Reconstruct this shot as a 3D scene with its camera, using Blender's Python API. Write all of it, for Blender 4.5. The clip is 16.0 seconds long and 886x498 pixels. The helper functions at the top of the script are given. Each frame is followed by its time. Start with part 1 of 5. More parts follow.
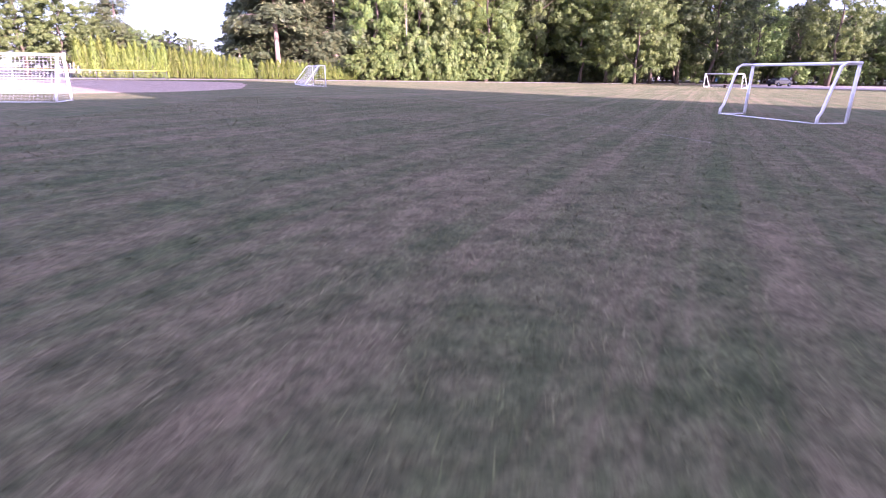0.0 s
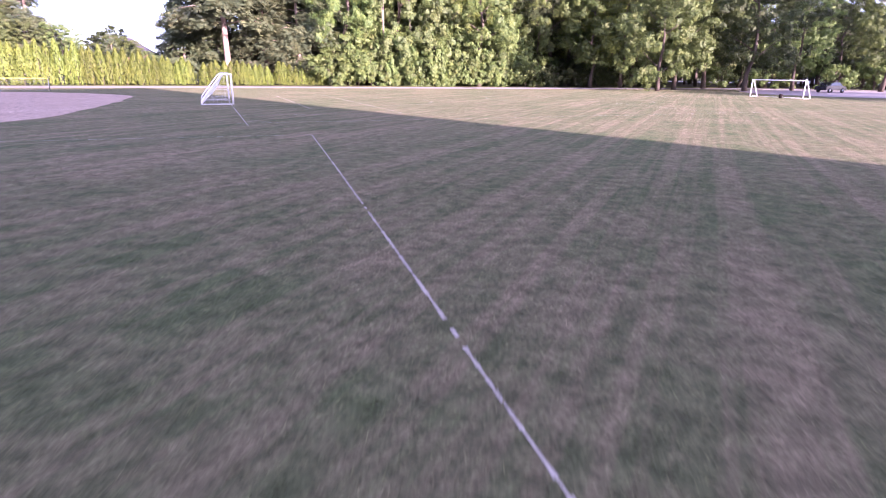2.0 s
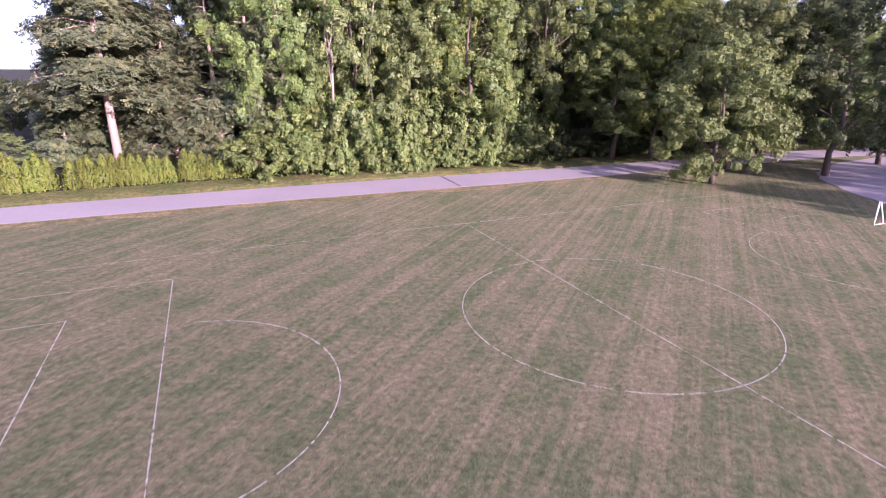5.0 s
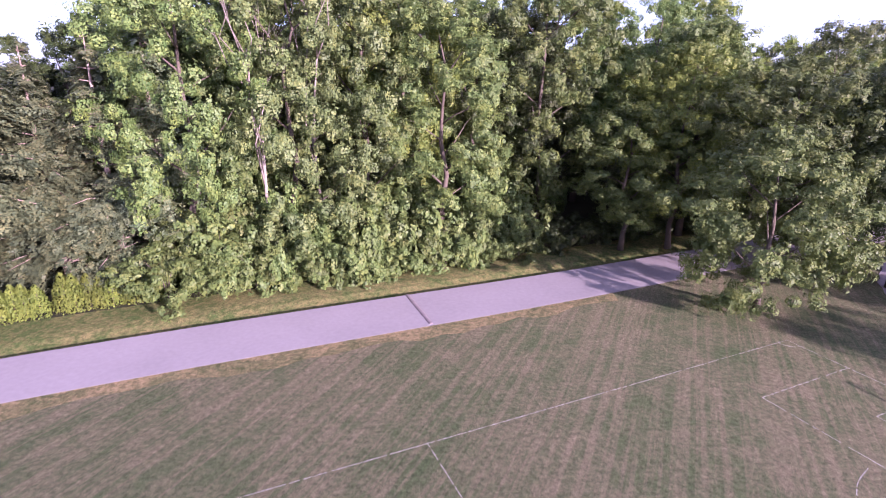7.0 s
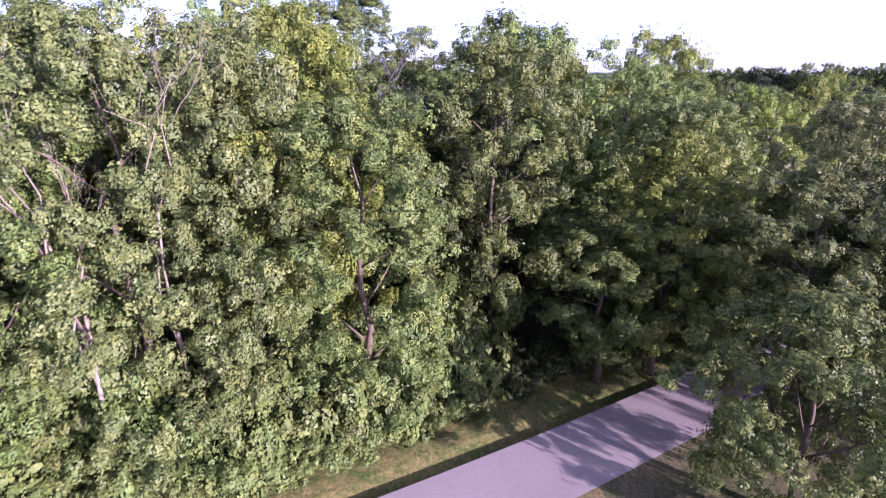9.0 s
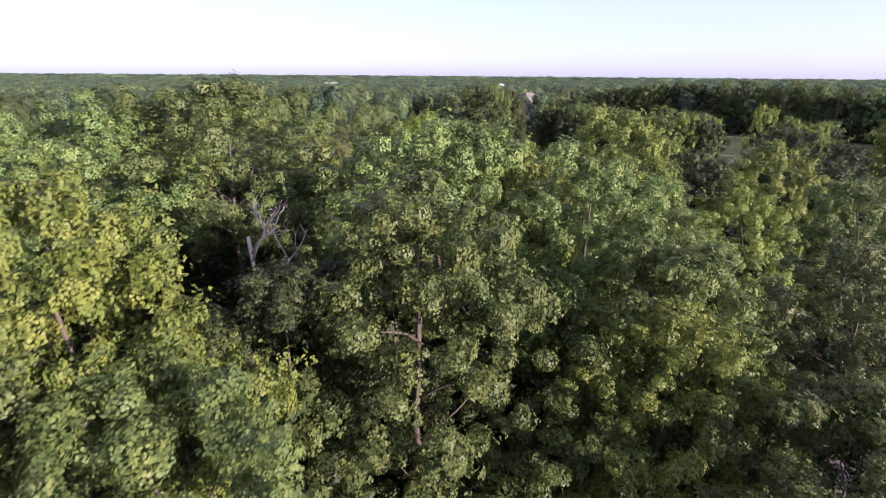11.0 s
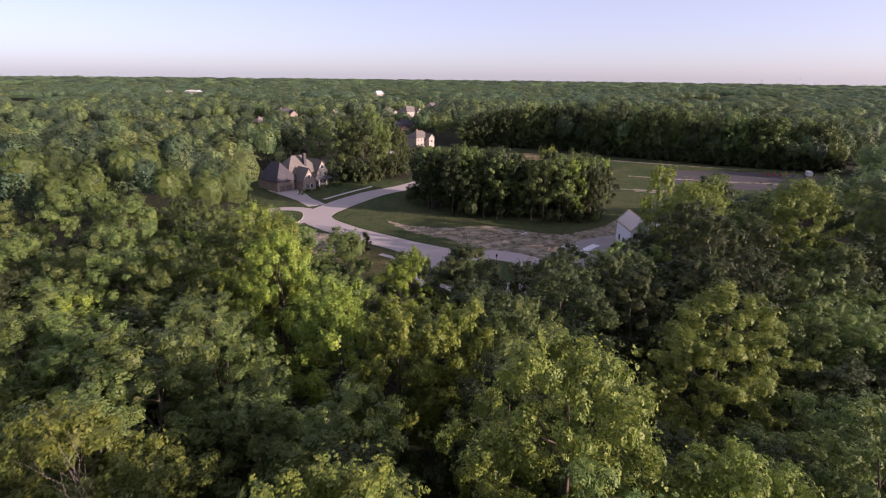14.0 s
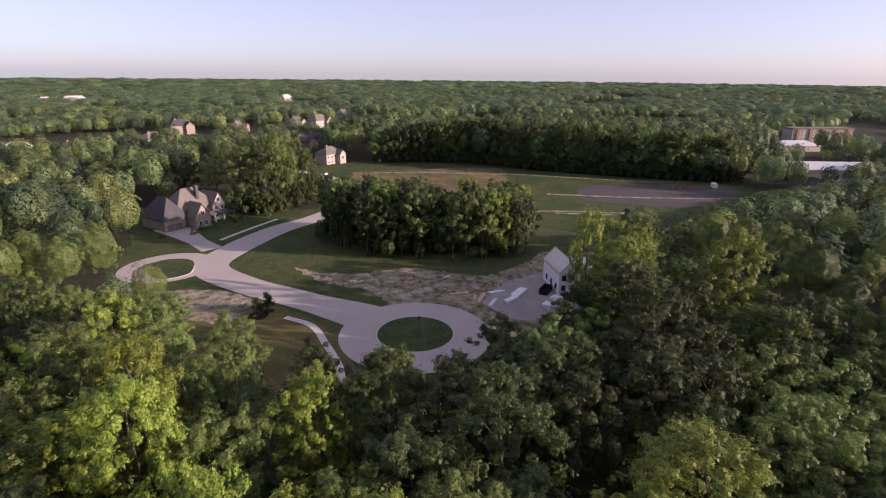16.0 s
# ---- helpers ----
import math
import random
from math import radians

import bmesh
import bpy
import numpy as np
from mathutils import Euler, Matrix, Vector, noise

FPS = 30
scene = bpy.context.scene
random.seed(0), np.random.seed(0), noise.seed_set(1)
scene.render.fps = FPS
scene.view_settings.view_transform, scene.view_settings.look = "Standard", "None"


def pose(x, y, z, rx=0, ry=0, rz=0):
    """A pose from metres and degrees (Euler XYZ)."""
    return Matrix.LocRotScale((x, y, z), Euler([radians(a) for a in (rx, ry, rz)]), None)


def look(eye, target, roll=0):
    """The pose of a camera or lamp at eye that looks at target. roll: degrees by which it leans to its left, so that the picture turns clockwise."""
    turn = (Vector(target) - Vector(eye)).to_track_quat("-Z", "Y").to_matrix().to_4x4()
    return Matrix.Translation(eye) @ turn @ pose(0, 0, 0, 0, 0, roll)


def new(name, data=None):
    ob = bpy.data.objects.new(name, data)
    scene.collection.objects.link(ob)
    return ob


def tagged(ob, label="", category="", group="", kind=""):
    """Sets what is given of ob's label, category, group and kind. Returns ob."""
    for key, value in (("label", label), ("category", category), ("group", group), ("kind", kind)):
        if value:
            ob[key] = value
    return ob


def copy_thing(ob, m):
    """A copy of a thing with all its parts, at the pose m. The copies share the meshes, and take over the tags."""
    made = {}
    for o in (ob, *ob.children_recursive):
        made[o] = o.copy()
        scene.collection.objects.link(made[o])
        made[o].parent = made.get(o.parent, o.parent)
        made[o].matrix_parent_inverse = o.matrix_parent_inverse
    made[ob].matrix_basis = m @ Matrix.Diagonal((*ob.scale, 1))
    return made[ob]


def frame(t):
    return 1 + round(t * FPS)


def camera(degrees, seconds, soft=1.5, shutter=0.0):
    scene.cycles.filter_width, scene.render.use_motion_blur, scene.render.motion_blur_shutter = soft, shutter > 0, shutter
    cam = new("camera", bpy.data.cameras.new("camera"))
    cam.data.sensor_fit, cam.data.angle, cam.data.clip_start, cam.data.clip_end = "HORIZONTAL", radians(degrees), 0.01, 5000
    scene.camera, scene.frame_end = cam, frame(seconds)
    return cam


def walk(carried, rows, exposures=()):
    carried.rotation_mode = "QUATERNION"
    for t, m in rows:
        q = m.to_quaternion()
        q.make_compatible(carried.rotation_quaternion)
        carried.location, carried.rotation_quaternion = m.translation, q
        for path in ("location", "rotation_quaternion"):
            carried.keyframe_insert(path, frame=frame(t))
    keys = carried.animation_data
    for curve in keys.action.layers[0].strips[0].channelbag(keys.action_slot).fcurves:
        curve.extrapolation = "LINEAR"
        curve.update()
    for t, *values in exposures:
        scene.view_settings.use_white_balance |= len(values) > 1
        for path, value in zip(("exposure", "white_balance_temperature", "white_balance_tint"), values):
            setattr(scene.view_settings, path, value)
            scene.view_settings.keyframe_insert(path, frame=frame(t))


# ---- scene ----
cam = camera(79.64, 16.0, soft=1.05, shutter=0.2)
PATH = [
    (0.0, (0.630, 13.259, 1.258), (1.222, 32.245, -5.004), 0.89),
    (0.5, (1.529, 17.465, 1.318), (2.112, 36.451, -4.941), 0.83),
    (1.0, (2.402, 21.699, 1.376), (2.960, 40.684, -4.889), 0.77),
    (1.5, (3.058, 25.912, 1.603), (3.608, 44.885, -4.701), 0.78),
    (2.0, (3.516, 30.002, 2.165), (4.081, 48.965, -4.166), 0.89),
    (2.5, (3.866, 34.049, 3.186), (4.406, 53.026, -3.105), 0.58),
    (3.0, (4.237, 38.143, 4.544), (4.808, 57.104, -1.792), 0.60),
    (3.5, (4.732, 42.395, 6.072), (5.293, 61.339, -0.317), 0.51),
    (3.7, (4.949, 44.114, 6.697), (5.497, 63.049, 0.281), 0.39),
    (5.8, (7.980, 61.696, 13.549), (8.625, 80.661, 7.232), 0.62),
    (6.0, (8.192, 63.271, 14.261), (8.890, 82.233, 7.937), 0.64),
    (6.5, (8.714, 67.179, 16.061), (9.528, 86.136, 9.738), 0.76),
    (7.0, (9.215, 71.081, 17.924), (10.175, 90.025, 11.586), 0.78),
    (7.5, (9.756, 75.018, 19.800), (10.962, 93.944, 13.449), 0.75),
    (8.0, (10.373, 78.940, 21.722), (12.060, 97.831, 15.374), 0.66),
    (8.5, (11.077, 82.815, 23.603), (13.305, 101.637, 17.220), 0.46),
    (9.0, (11.834, 86.718, 25.407), (14.678, 105.473, 19.069), 0.24),
    (9.2, (12.153, 88.285, 26.128), (15.246, 107.002, 19.795), 0.08),
    (11.3, (17.306, 105.178, 34.472), (22.795, 123.375, 28.251), 0.54),
    (11.5, (17.953, 106.920, 35.301), (23.685, 125.049, 29.098), 0.58),
    (12.0, (19.619, 111.309, 37.399), (25.995, 129.230, 31.217), 0.67),
    (12.5, (21.393, 115.720, 39.588), (28.412, 133.403, 33.421), 0.66),
    (13.0, (23.278, 120.087, 41.811), (30.944, 137.499, 35.639), 0.58),
    (13.5, (25.284, 124.354, 44.017), (33.608, 141.458, 37.840), 0.63),
    (14.0, (27.434, 128.475, 46.139), (36.418, 145.238, 39.951), 0.65),
    (14.5, (29.775, 132.464, 48.221), (39.417, 148.855, 42.025), 0.69),
    (15.0, (32.299, 136.370, 50.291), (42.561, 152.377, 44.088), 0.63),
    (15.5, (34.899, 140.121, 52.396), (45.783, 155.708, 46.185), 0.51),
    (16.0, (37.527, 143.774, 54.508), (49.024, 158.916, 48.301), 0.55),
]
EXPOSURE = [(0.0, 3.02, 5550, 56), (1.5, 3.02, 5550, 56), (3.0, 2.76, 5650, 55), (3.7, 2.5, 5650, 54), (6.5, 2.24, 5400, 56), (9.0, 2.08, 5300, 54), (11.5, 1.52, 5800, 35), (16.0, 1.15, 6350, 34)]
walk(cam, [(t, look(eye, target, roll)) for t, eye, target, roll in PATH], EXPOSURE)

# ---- light ----
SUN_BEARING, SUN_HEIGHT = 138.0, 14.0   # degrees clockwise from +y, degrees above the horizon
world = bpy.data.worlds.new("sky")
scene.world = world
world.use_nodes = True
wn, wl = world.node_tree.nodes, world.node_tree.links
sky = wn.new("ShaderNodeTexSky")
sky.sky_type = "NISHITA"
sky.sun_disc = False
sky.sun_elevation, sky.sun_rotation = radians(SUN_HEIGHT), radians(SUN_BEARING)
sky.altitude, sky.air_density, sky.dust_density, sky.ozone_density = 200, 0.7, 1.3, 2.0
veil = wn.new("ShaderNodeMix")              # thin evening haze over the whole sky
veil.data_type = "RGBA"
veil.inputs[0].default_value = 0.5
veil.inputs[7].default_value = (3.12, 3.08, 3.12, 1)
wl.new(sky.outputs[0], veil.inputs[6])
wl.new(veil.outputs[2], wn["Background"].inputs[0])
wn["Background"].inputs[1].default_value = 0.106
sb, sh = radians(SUN_BEARING), radians(SUN_HEIGHT)
SUNWARD = Vector((math.sin(sb) * math.cos(sh), math.cos(sb) * math.cos(sh), math.sin(sh)))
sun = new("sun", bpy.data.lights.new("sun", "SUN"))
sun.data.energy, sun.data.angle, sun.data.color = 4.0, radians(0.6), (1.0, 0.85, 0.66)
sun.matrix_world = look(SUNWARD * 400, (0, 0, 0))

# ---- materials ----
def material(name, rough=0.85, spec=0.25):
    m = bpy.data.materials.new(name)
    m.use_nodes = True
    b = m.node_tree.nodes["Principled BSDF"]
    b.inputs["Roughness"].default_value, b.inputs["Specular IOR Level"].default_value = rough, spec
    return m, m.node_tree.nodes, m.node_tree.links, b


def ramp(n, l, source, stops):
    r = n.new("ShaderNodeValToRGB")
    while len(r.color_ramp.elements) < len(stops):
        r.color_ramp.elements.new(0.5)
    for e, (p, c) in zip(r.color_ramp.elements, stops):
        e.position, e.color = p, (*c, 1)
    l.new(source, r.inputs[0])
    return r.outputs[0]


def mixed(n, l, fac, a, b, blend="MIX"):
    x = n.new("ShaderNodeMix")
    x.data_type, x.blend_type = "RGBA", blend
    for s, v in ((x.inputs[0], fac), (x.inputs[6], a), (x.inputs[7], b)):
        if isinstance(v, bpy.types.NodeSocket):
            l.new(v, s)
        else:
            s.default_value = v if isinstance(v, float) else (*v, 1)
    return x.outputs[2]


def noise_of(n, l, scale, detail=4.0, rough=0.55, vector=None):
    t = n.new("ShaderNodeTexNoise")
    t.inputs["Scale"].default_value, t.inputs["Detail"].default_value, t.inputs["Roughness"].default_value = scale, detail, rough
    if vector is not None:
        l.new(vector, t.inputs["Vector"])
    return t.outputs["Fac"]


def place_of(n, l, turn=0.0, scale=(1, 1, 1)):
    c, m = n.new("ShaderNodeTexCoord"), n.new("ShaderNodeMapping")
    m.inputs["Rotation"].default_value, m.inputs["Scale"].default_value = (0, 0, radians(turn)), scale
    l.new(c.outputs["Object"], m.inputs["Vector"])
    return m.outputs[0]


def bumped(n, l, b, height, strength=0.4, distance=0.02):
    u = n.new("ShaderNodeBump")
    u.inputs["Strength"].default_value, u.inputs["Distance"].default_value = strength, distance
    l.new(height, u.inputs["Height"])
    l.new(u.outputs[0], b.inputs["Normal"])


def plain(name, colour, rough=0.7, spec=0.3, grain=6.0, spread=0.16, metal=0.0):
    """A material of one colour with fine and broad variation."""
    m, n, l, b = material(name, rough, spec)
    v = place_of(n, l)
    broad, fine = noise_of(n, l, grain * 0.13, 3, vector=v), noise_of(n, l, grain * 3, 5, vector=v)
    lo, hi = tuple(c * (1 - spread) for c in colour), tuple(min(1, c * (1 + spread)) for c in colour)
    c = mixed(n, l, 0.5, ramp(n, l, broad, ((0.3, lo), (0.7, hi))), ramp(n, l, fine, ((0.25, lo), (0.75, hi))))
    l.new(c, b.inputs["Base Color"])
    b.inputs["Metallic"].default_value = metal
    bumped(n, l, b, fine, 0.25, 0.01)
    return m


def leafy(name, dark, mid, light, lucent=0.24, rough=0.55, cells=7.5):
    """Leaves: each spray is broken into single leaves that differ in colour and tilt, and light shines through them."""
    m, n, l, b = material(name, rough, 0.3)
    g, o, v = n.new("ShaderNodeNewGeometry"), n.new("ShaderNodeObjectInfo"), n.new("ShaderNodeTexVoronoi")
    v.inputs["Scale"].default_value = cells
    l.new(place_of(n, l), v.inputs["Vector"])
    bits, tone = n.new("ShaderNodeSeparateColor"), n.new("ShaderNodeMath")
    l.new(v.outputs["Color"], bits.inputs[0])
    tone.operation = "MULTIPLY_ADD"
    tone.inputs[1].default_value = 0.40
    half = n.new("ShaderNodeMath")
    half.operation = "MULTIPLY"
    half.inputs[1].default_value = 0.60
    both = n.new("ShaderNodeMath")
    both.operation = "MULTIPLY_ADD"
    both.inputs[1].default_value = 0.45
    spread = n.new("ShaderNodeMapRange")
    spread.inputs[1].default_value, spread.inputs[2].default_value, spread.inputs[4].default_value = 0.36, 0.64, 0.55
    l.new(noise_of(n, l, cells * 0.1, 2, 0.5, place_of(n, l)), spread.inputs[0])
    l.new(g.outputs["Random Per Island"], both.inputs[0]), l.new(spread.outputs[0], both.inputs[2])
    l.new(both.outputs[0], half.inputs[0])
    l.new(bits.outputs[0], tone.inputs[0]), l.new(half.outputs[0], tone.inputs[2])
    c = ramp(n, l, tone.outputs[0], ((0.1, dark), (0.5, mid), (0.9, light)))
    h = n.new("ShaderNodeHueSaturation")
    a, k = n.new("ShaderNodeMapRange"), n.new("ShaderNodeMapRange")
    a.inputs[3].default_value, a.inputs[4].default_value = 0.483, 0.508
    k.inputs[3].default_value, k.inputs[4].default_value = 0.75, 1.3
    l.new(o.outputs["Random"], a.inputs[0]), l.new(o.outputs["Random"], k.inputs[0])
    l.new(a.outputs[0], h.inputs["Hue"]), l.new(k.outputs[0], h.inputs["Value"])
    l.new(c, h.inputs["Color"])
    l.new(h.outputs[0], b.inputs["Base Color"])
    off, big, tilt, turn = (n.new("ShaderNodeVectorMath") for _ in range(4))
    off.operation, big.operation, tilt.operation, turn.operation = "SUBTRACT", "SCALE", "ADD", "NORMALIZE"
    off.inputs[1].default_value, big.inputs["Scale"].default_value = (0.5, 0.5, 0.5), 0.45
    l.new(v.outputs["Color"], off.inputs[0]), l.new(off.outputs[0], big.inputs[0])
    l.new(big.outputs[0], tilt.inputs[0]), l.new(g.outputs["Normal"], tilt.inputs[1]), l.new(tilt.outputs[0], turn.inputs[0])
    t, x = n.new("ShaderNodeBsdfTranslucent"), n.new("ShaderNodeMixShader")
    l.new(h.outputs[0], t.inputs[0])
    l.new(turn.outputs[0], b.inputs["Normal"]), l.new(turn.outputs[0], t.inputs["Normal"])
    x.inputs[0].default_value = lucent
    l.new(b.outputs[0], x.inputs[1]), l.new(t.outputs[0], x.inputs[2])
    cut, y = n.new("ShaderNodeMath"), n.new("ShaderNodeMixShader")
    cut.operation = "GREATER_THAN"
    cut.inputs[1].default_value = 0.52
    l.new(v.outputs["Distance"], cut.inputs[0]), l.new(cut.outputs[0], y.inputs[0])
    l.new(x.outputs[0], y.inputs[1]), l.new(n.new("ShaderNodeBsdfTransparent").outputs[0], y.inputs[2])
    l.new(y.outputs[0], n["Material Output"].inputs[0])
    return m


def turf(name, green, straw, rows=0.34, patch=0.09, clump=1.6, sheen=0.0):
    """Mown dry grass: broad patches, thin mowing rows, clumps and a fine blade grain."""
    m, n, l, b = material(name, 0.95, 0.08)
    flat, turned = place_of(n, l), place_of(n, l, 27.2)
    squeeze = n.new("ShaderNodeMapping")
    squeeze.inputs["Scale"].default_value = (1.0, 0.018, 1.0)
    l.new(turned, squeeze.inputs["Vector"])
    broad, mid = noise_of(n, l, patch, 5, 0.62, flat), noise_of(n, l, clump, 5, 0.75, flat)
    lanes, track = noise_of(n, l, 0.35, 2, 0.5, squeeze.outputs[0]), noise_of(n, l, 1.9, 4, 0.7, squeeze.outputs[0])
    tuft, fine = noise_of(n, l, 3.6, 6, 0.8, flat), noise_of(n, l, 26, 3, 0.8, flat)
    c1 = ramp(n, l, broad, ((0.42, green), (0.58, straw)))
    c2 = ramp(n, l, mid, ((0.45, green), (0.56, straw)))
    c3 = mixed(n, l, 0.82, ramp(n, l, lanes, ((0.36, green), (0.64, straw))), ramp(n, l, track, ((0.46, green), (0.58, straw))))
    c = mixed(n, l, rows, mixed(n, l, 0.5, c1, c2), c3)
    c = mixed(n, l, 0.8, c, ramp(n, l, tuft, ((0.38, (0.40, 0.46, 0.40)), (0.60, (1.15, 1.15, 1.1)))), "MULTIPLY")
    c = mixed(n, l, 0.7, c, ramp(n, l, fine, ((0.36, (0.34, 0.34, 0.34)), (0.62, (1.2, 1.2, 1.2)))), "MULTIPLY")
    l.new(c, b.inputs["Base Color"])
    l.new(c, b.inputs["Sheen Tint"])    # dry tips catch the light at low angles
    b.inputs["Sheen Weight"].default_value, b.inputs["Sheen Roughness"].default_value = sheen, 0.5
    bumped(n, l, b, tuft, 0.8, 0.13)
    return m


GRASS = turf("park_grass", (0.072, 0.093, 0.042), (0.180, 0.146, 0.095), 0.5, 0.16, 0.7, 0.6)
BLADE = turf("grass_blades", (0.112, 0.150, 0.060), (0.30, 0.245, 0.158), 0.5, 0.16, 0.7)
VERGE = turf("verge_grass", (0.085, 0.12, 0.035), (0.23, 0.19, 0.08), 0.1, 0.2)
LAWN = turf("lawn_grass", (0.042, 0.074, 0.028), (0.115, 0.118, 0.055), 0.25, 0.05, 0.3)
MEADOW = turf("meadow_grass", (0.085, 0.095, 0.038), (0.27, 0.19, 0.11), 0.1, 0.04, 0.3)
FLOOR = plain("forest_floor", (0.036, 0.036, 0.022), 0.95, 0.1, 1.5, 0.4)
DIRT = turf("bare_soil", (0.085, 0.085, 0.045), (0.50, 0.41, 0.34), 0.15, 0.22, 0.4)
CLAY = turf("infield_clay", (0.42, 0.31, 0.26), (0.52, 0.39, 0.33), 0.5, 0.15)
ASPHALT = plain("worn_asphalt", (0.255, 0.222, 0.228), 0.9, 0.25, 0.9, 0.14)
CONCRETE = plain("concrete", (0.37, 0.325, 0.31), 0.9, 0.2, 0.8, 0.10)
KERB = plain("kerb_concrete", (0.50, 0.45, 0.42), 0.9, 0.2, 2.0, 0.12)
RUBBER = plain("bump_rubber", (0.19, 0.15, 0.15), 0.85, 0.3, 12, 0.4)
LINE = plain("chalk_line", (0.29, 0.27, 0.235), 0.95, 0.1, 6.0, 0.5)
PIPE = plain("white_plastic_pipe", (0.86, 0.85, 0.86), 0.4, 0.45, 2, 0.05)
NET = plain("goal_net", (0.66, 0.66, 0.70), 0.9, 0.1, 4, 0.1)
YELLOW = plain("yellow_fence_cap", (0.85, 0.62, 0.12), 0.6, 0.3, 2, 0.1)
STEEL = plain("galvanised_steel", (0.34, 0.35, 0.36), 0.5, 0.4, 6, 0.2, 0.6)
BARK = plain("grey_bark", (0.095, 0.075, 0.06), 0.95, 0.15, 3.0, 0.4)
PINE_BARK = plain("pink_brown_bark", (0.30, 0.225, 0.19), 0.95, 0.15, 3.0, 0.35)
DEAD = plain("bleached_dead_wood", (0.42, 0.36, 0.31), 0.95, 0.15, 3.0, 0.25)
TWIG = plain("grey_twigs", (0.235, 0.195, 0.17), 0.95, 0.15, 3.0, 0.3)
LEAF_OAK = leafy("oak_leaves", (0.053, 0.094, 0.024), (0.102, 0.152, 0.040), (0.171, 0.208, 0.047))
# leaf green darkened to stand in for shade within the woods
LEAF_DEEP_SHADED = leafy("deep_green_shaded_leaves", (0.022, 0.038, 0.012), (0.042, 0.060, 0.018), (0.066, 0.081, 0.020))
LEAF_DRY = leafy("olive_dry_leaves", (0.060, 0.092, 0.031), (0.107, 0.146, 0.046), (0.179, 0.204, 0.058))
LEAF_GOLD = leafy("yellow_green_leaves", (0.080, 0.128, 0.020), (0.146, 0.205, 0.030), (0.268, 0.315, 0.046))
# leaf green brightened to stand in for sun on lit crowns
LEAF_SUNLIT = leafy("sunlit_green_leaves", (0.072, 0.112, 0.020), (0.132, 0.178, 0.031), (0.228, 0.258, 0.044))
LEAF_BUSH = leafy("bright_bush_leaves", (0.057, 0.093, 0.026), (0.099, 0.143, 0.038), (0.150, 0.177, 0.043), cells=8.0)
LEAF_PINE = leafy("pine_needles", (0.059, 0.086, 0.047), (0.106, 0.136, 0.065), (0.192, 0.198, 0.084), 0.2)
LEAF_THUJA = leafy("golden_arborvitae", (0.076, 0.108, 0.018), (0.130, 0.166, 0.030), (0.204, 0.228, 0.038), 0.3)
# haze is put into these leaf colours: paler and bluer with distance
HAZE_OAK = leafy("hazed_oak_leaves", (0.053, 0.093, 0.039), (0.099, 0.151, 0.061), (0.210, 0.254, 0.086), 0.3, 0.6, 2.2)
HAZE_DEEP = leafy("hazed_deep_leaves", (0.033, 0.067, 0.039), (0.063, 0.104, 0.055), (0.130, 0.173, 0.069), 0.3, 0.6, 2.2)
HAZE_BRIGHT = leafy("hazed_bright_leaves", (0.078, 0.116, 0.040), (0.134, 0.179, 0.057), (0.264, 0.291, 0.082), 0.3, 0.6, 2.2)
ROOF = plain("weathered_shingles", (0.150, 0.132, 0.115), 0.9, 0.2, 3, 0.2)
ROOF_DARK = plain("dark_shingles", (0.07, 0.064, 0.072), 0.9, 0.2, 3, 0.25)
STONE = plain("tan_stone", (0.27, 0.215, 0.175), 0.9, 0.2, 4, 0.35)
BRICK = plain("red_brick", (0.25, 0.155, 0.125), 0.9, 0.2, 4, 0.2)
SIDING = plain("cream_siding", (0.34, 0.295, 0.245), 0.7, 0.3, 1.5, 0.08)
WRAP = plain("white_house_wrap", (0.72, 0.72, 0.76), 0.5, 0.4, 1, 0.06)
TIMBER = plain("new_timber", (0.50, 0.36, 0.22), 0.8, 0.2, 3, 0.2)
TRIM = plain("white_trim", (0.60, 0.57, 0.55), 0.6, 0.3, 1, 0.05)
GLASS = plain("dark_window_glass", (0.03, 0.035, 0.045), 0.08, 0.6, 1, 0.2)
METAL_ROOF = plain("white_metal_roof", (0.46, 0.45, 0.47), 0.45, 0.4, 1, 0.06)
BLUE = plain("blue_plastic", (0.06, 0.16, 0.22), 0.5, 0.4, 2, 0.1)
BLACK = plain("black_car_paint", (0.012, 0.012, 0.016), 0.18, 0.6, 1, 0.2)
TYRE = plain("tyre_rubber", (0.02, 0.02, 0.02), 0.9, 0.2, 4, 0.2)
MULCH = plain("dark_mulch", (0.022, 0.016, 0.014), 0.95, 0.1, 6, 0.4)
RED = plain("red_paint", (0.50, 0.09, 0.05), 0.6, 0.3, 2, 0.1)


# ---- building blocks ----
def mesh_of(name, verts, faces, mats, index=None, smooth=False):
    me = bpy.data.meshes.new(name)
    me.from_pydata([tuple(v) for v in verts], [], faces)
    for m in mats if isinstance(mats, (list, tuple)) else (mats,):
        me.materials.append(m)
    if index is not None:
        me.polygons.foreach_set("material_index", np.array(index, dtype=np.int32))
    if smooth:
        me.polygons.foreach_set("use_smooth", np.ones(len(me.polygons), dtype=bool))
    me.update()
    return me


def quads_mesh(name, co, mat):
    """Loose four-cornered leaves: co is (n, 4, 3)."""
    n = len(co)
    me = bpy.data.meshes.new(name)
    me.vertices.add(4 * n), me.loops.add(4 * n), me.polygons.add(n)
    me.vertices.foreach_set("co", np.asarray(co, dtype=np.float32).ravel())
    me.loops.foreach_set("vertex_index", np.arange(4 * n, dtype=np.int32))
    me.polygons.foreach_set("loop_start", np.arange(0, 4 * n, 4, dtype=np.int32))
    me.materials.append(mat)
    me.update(calc_edges=True)
    return me


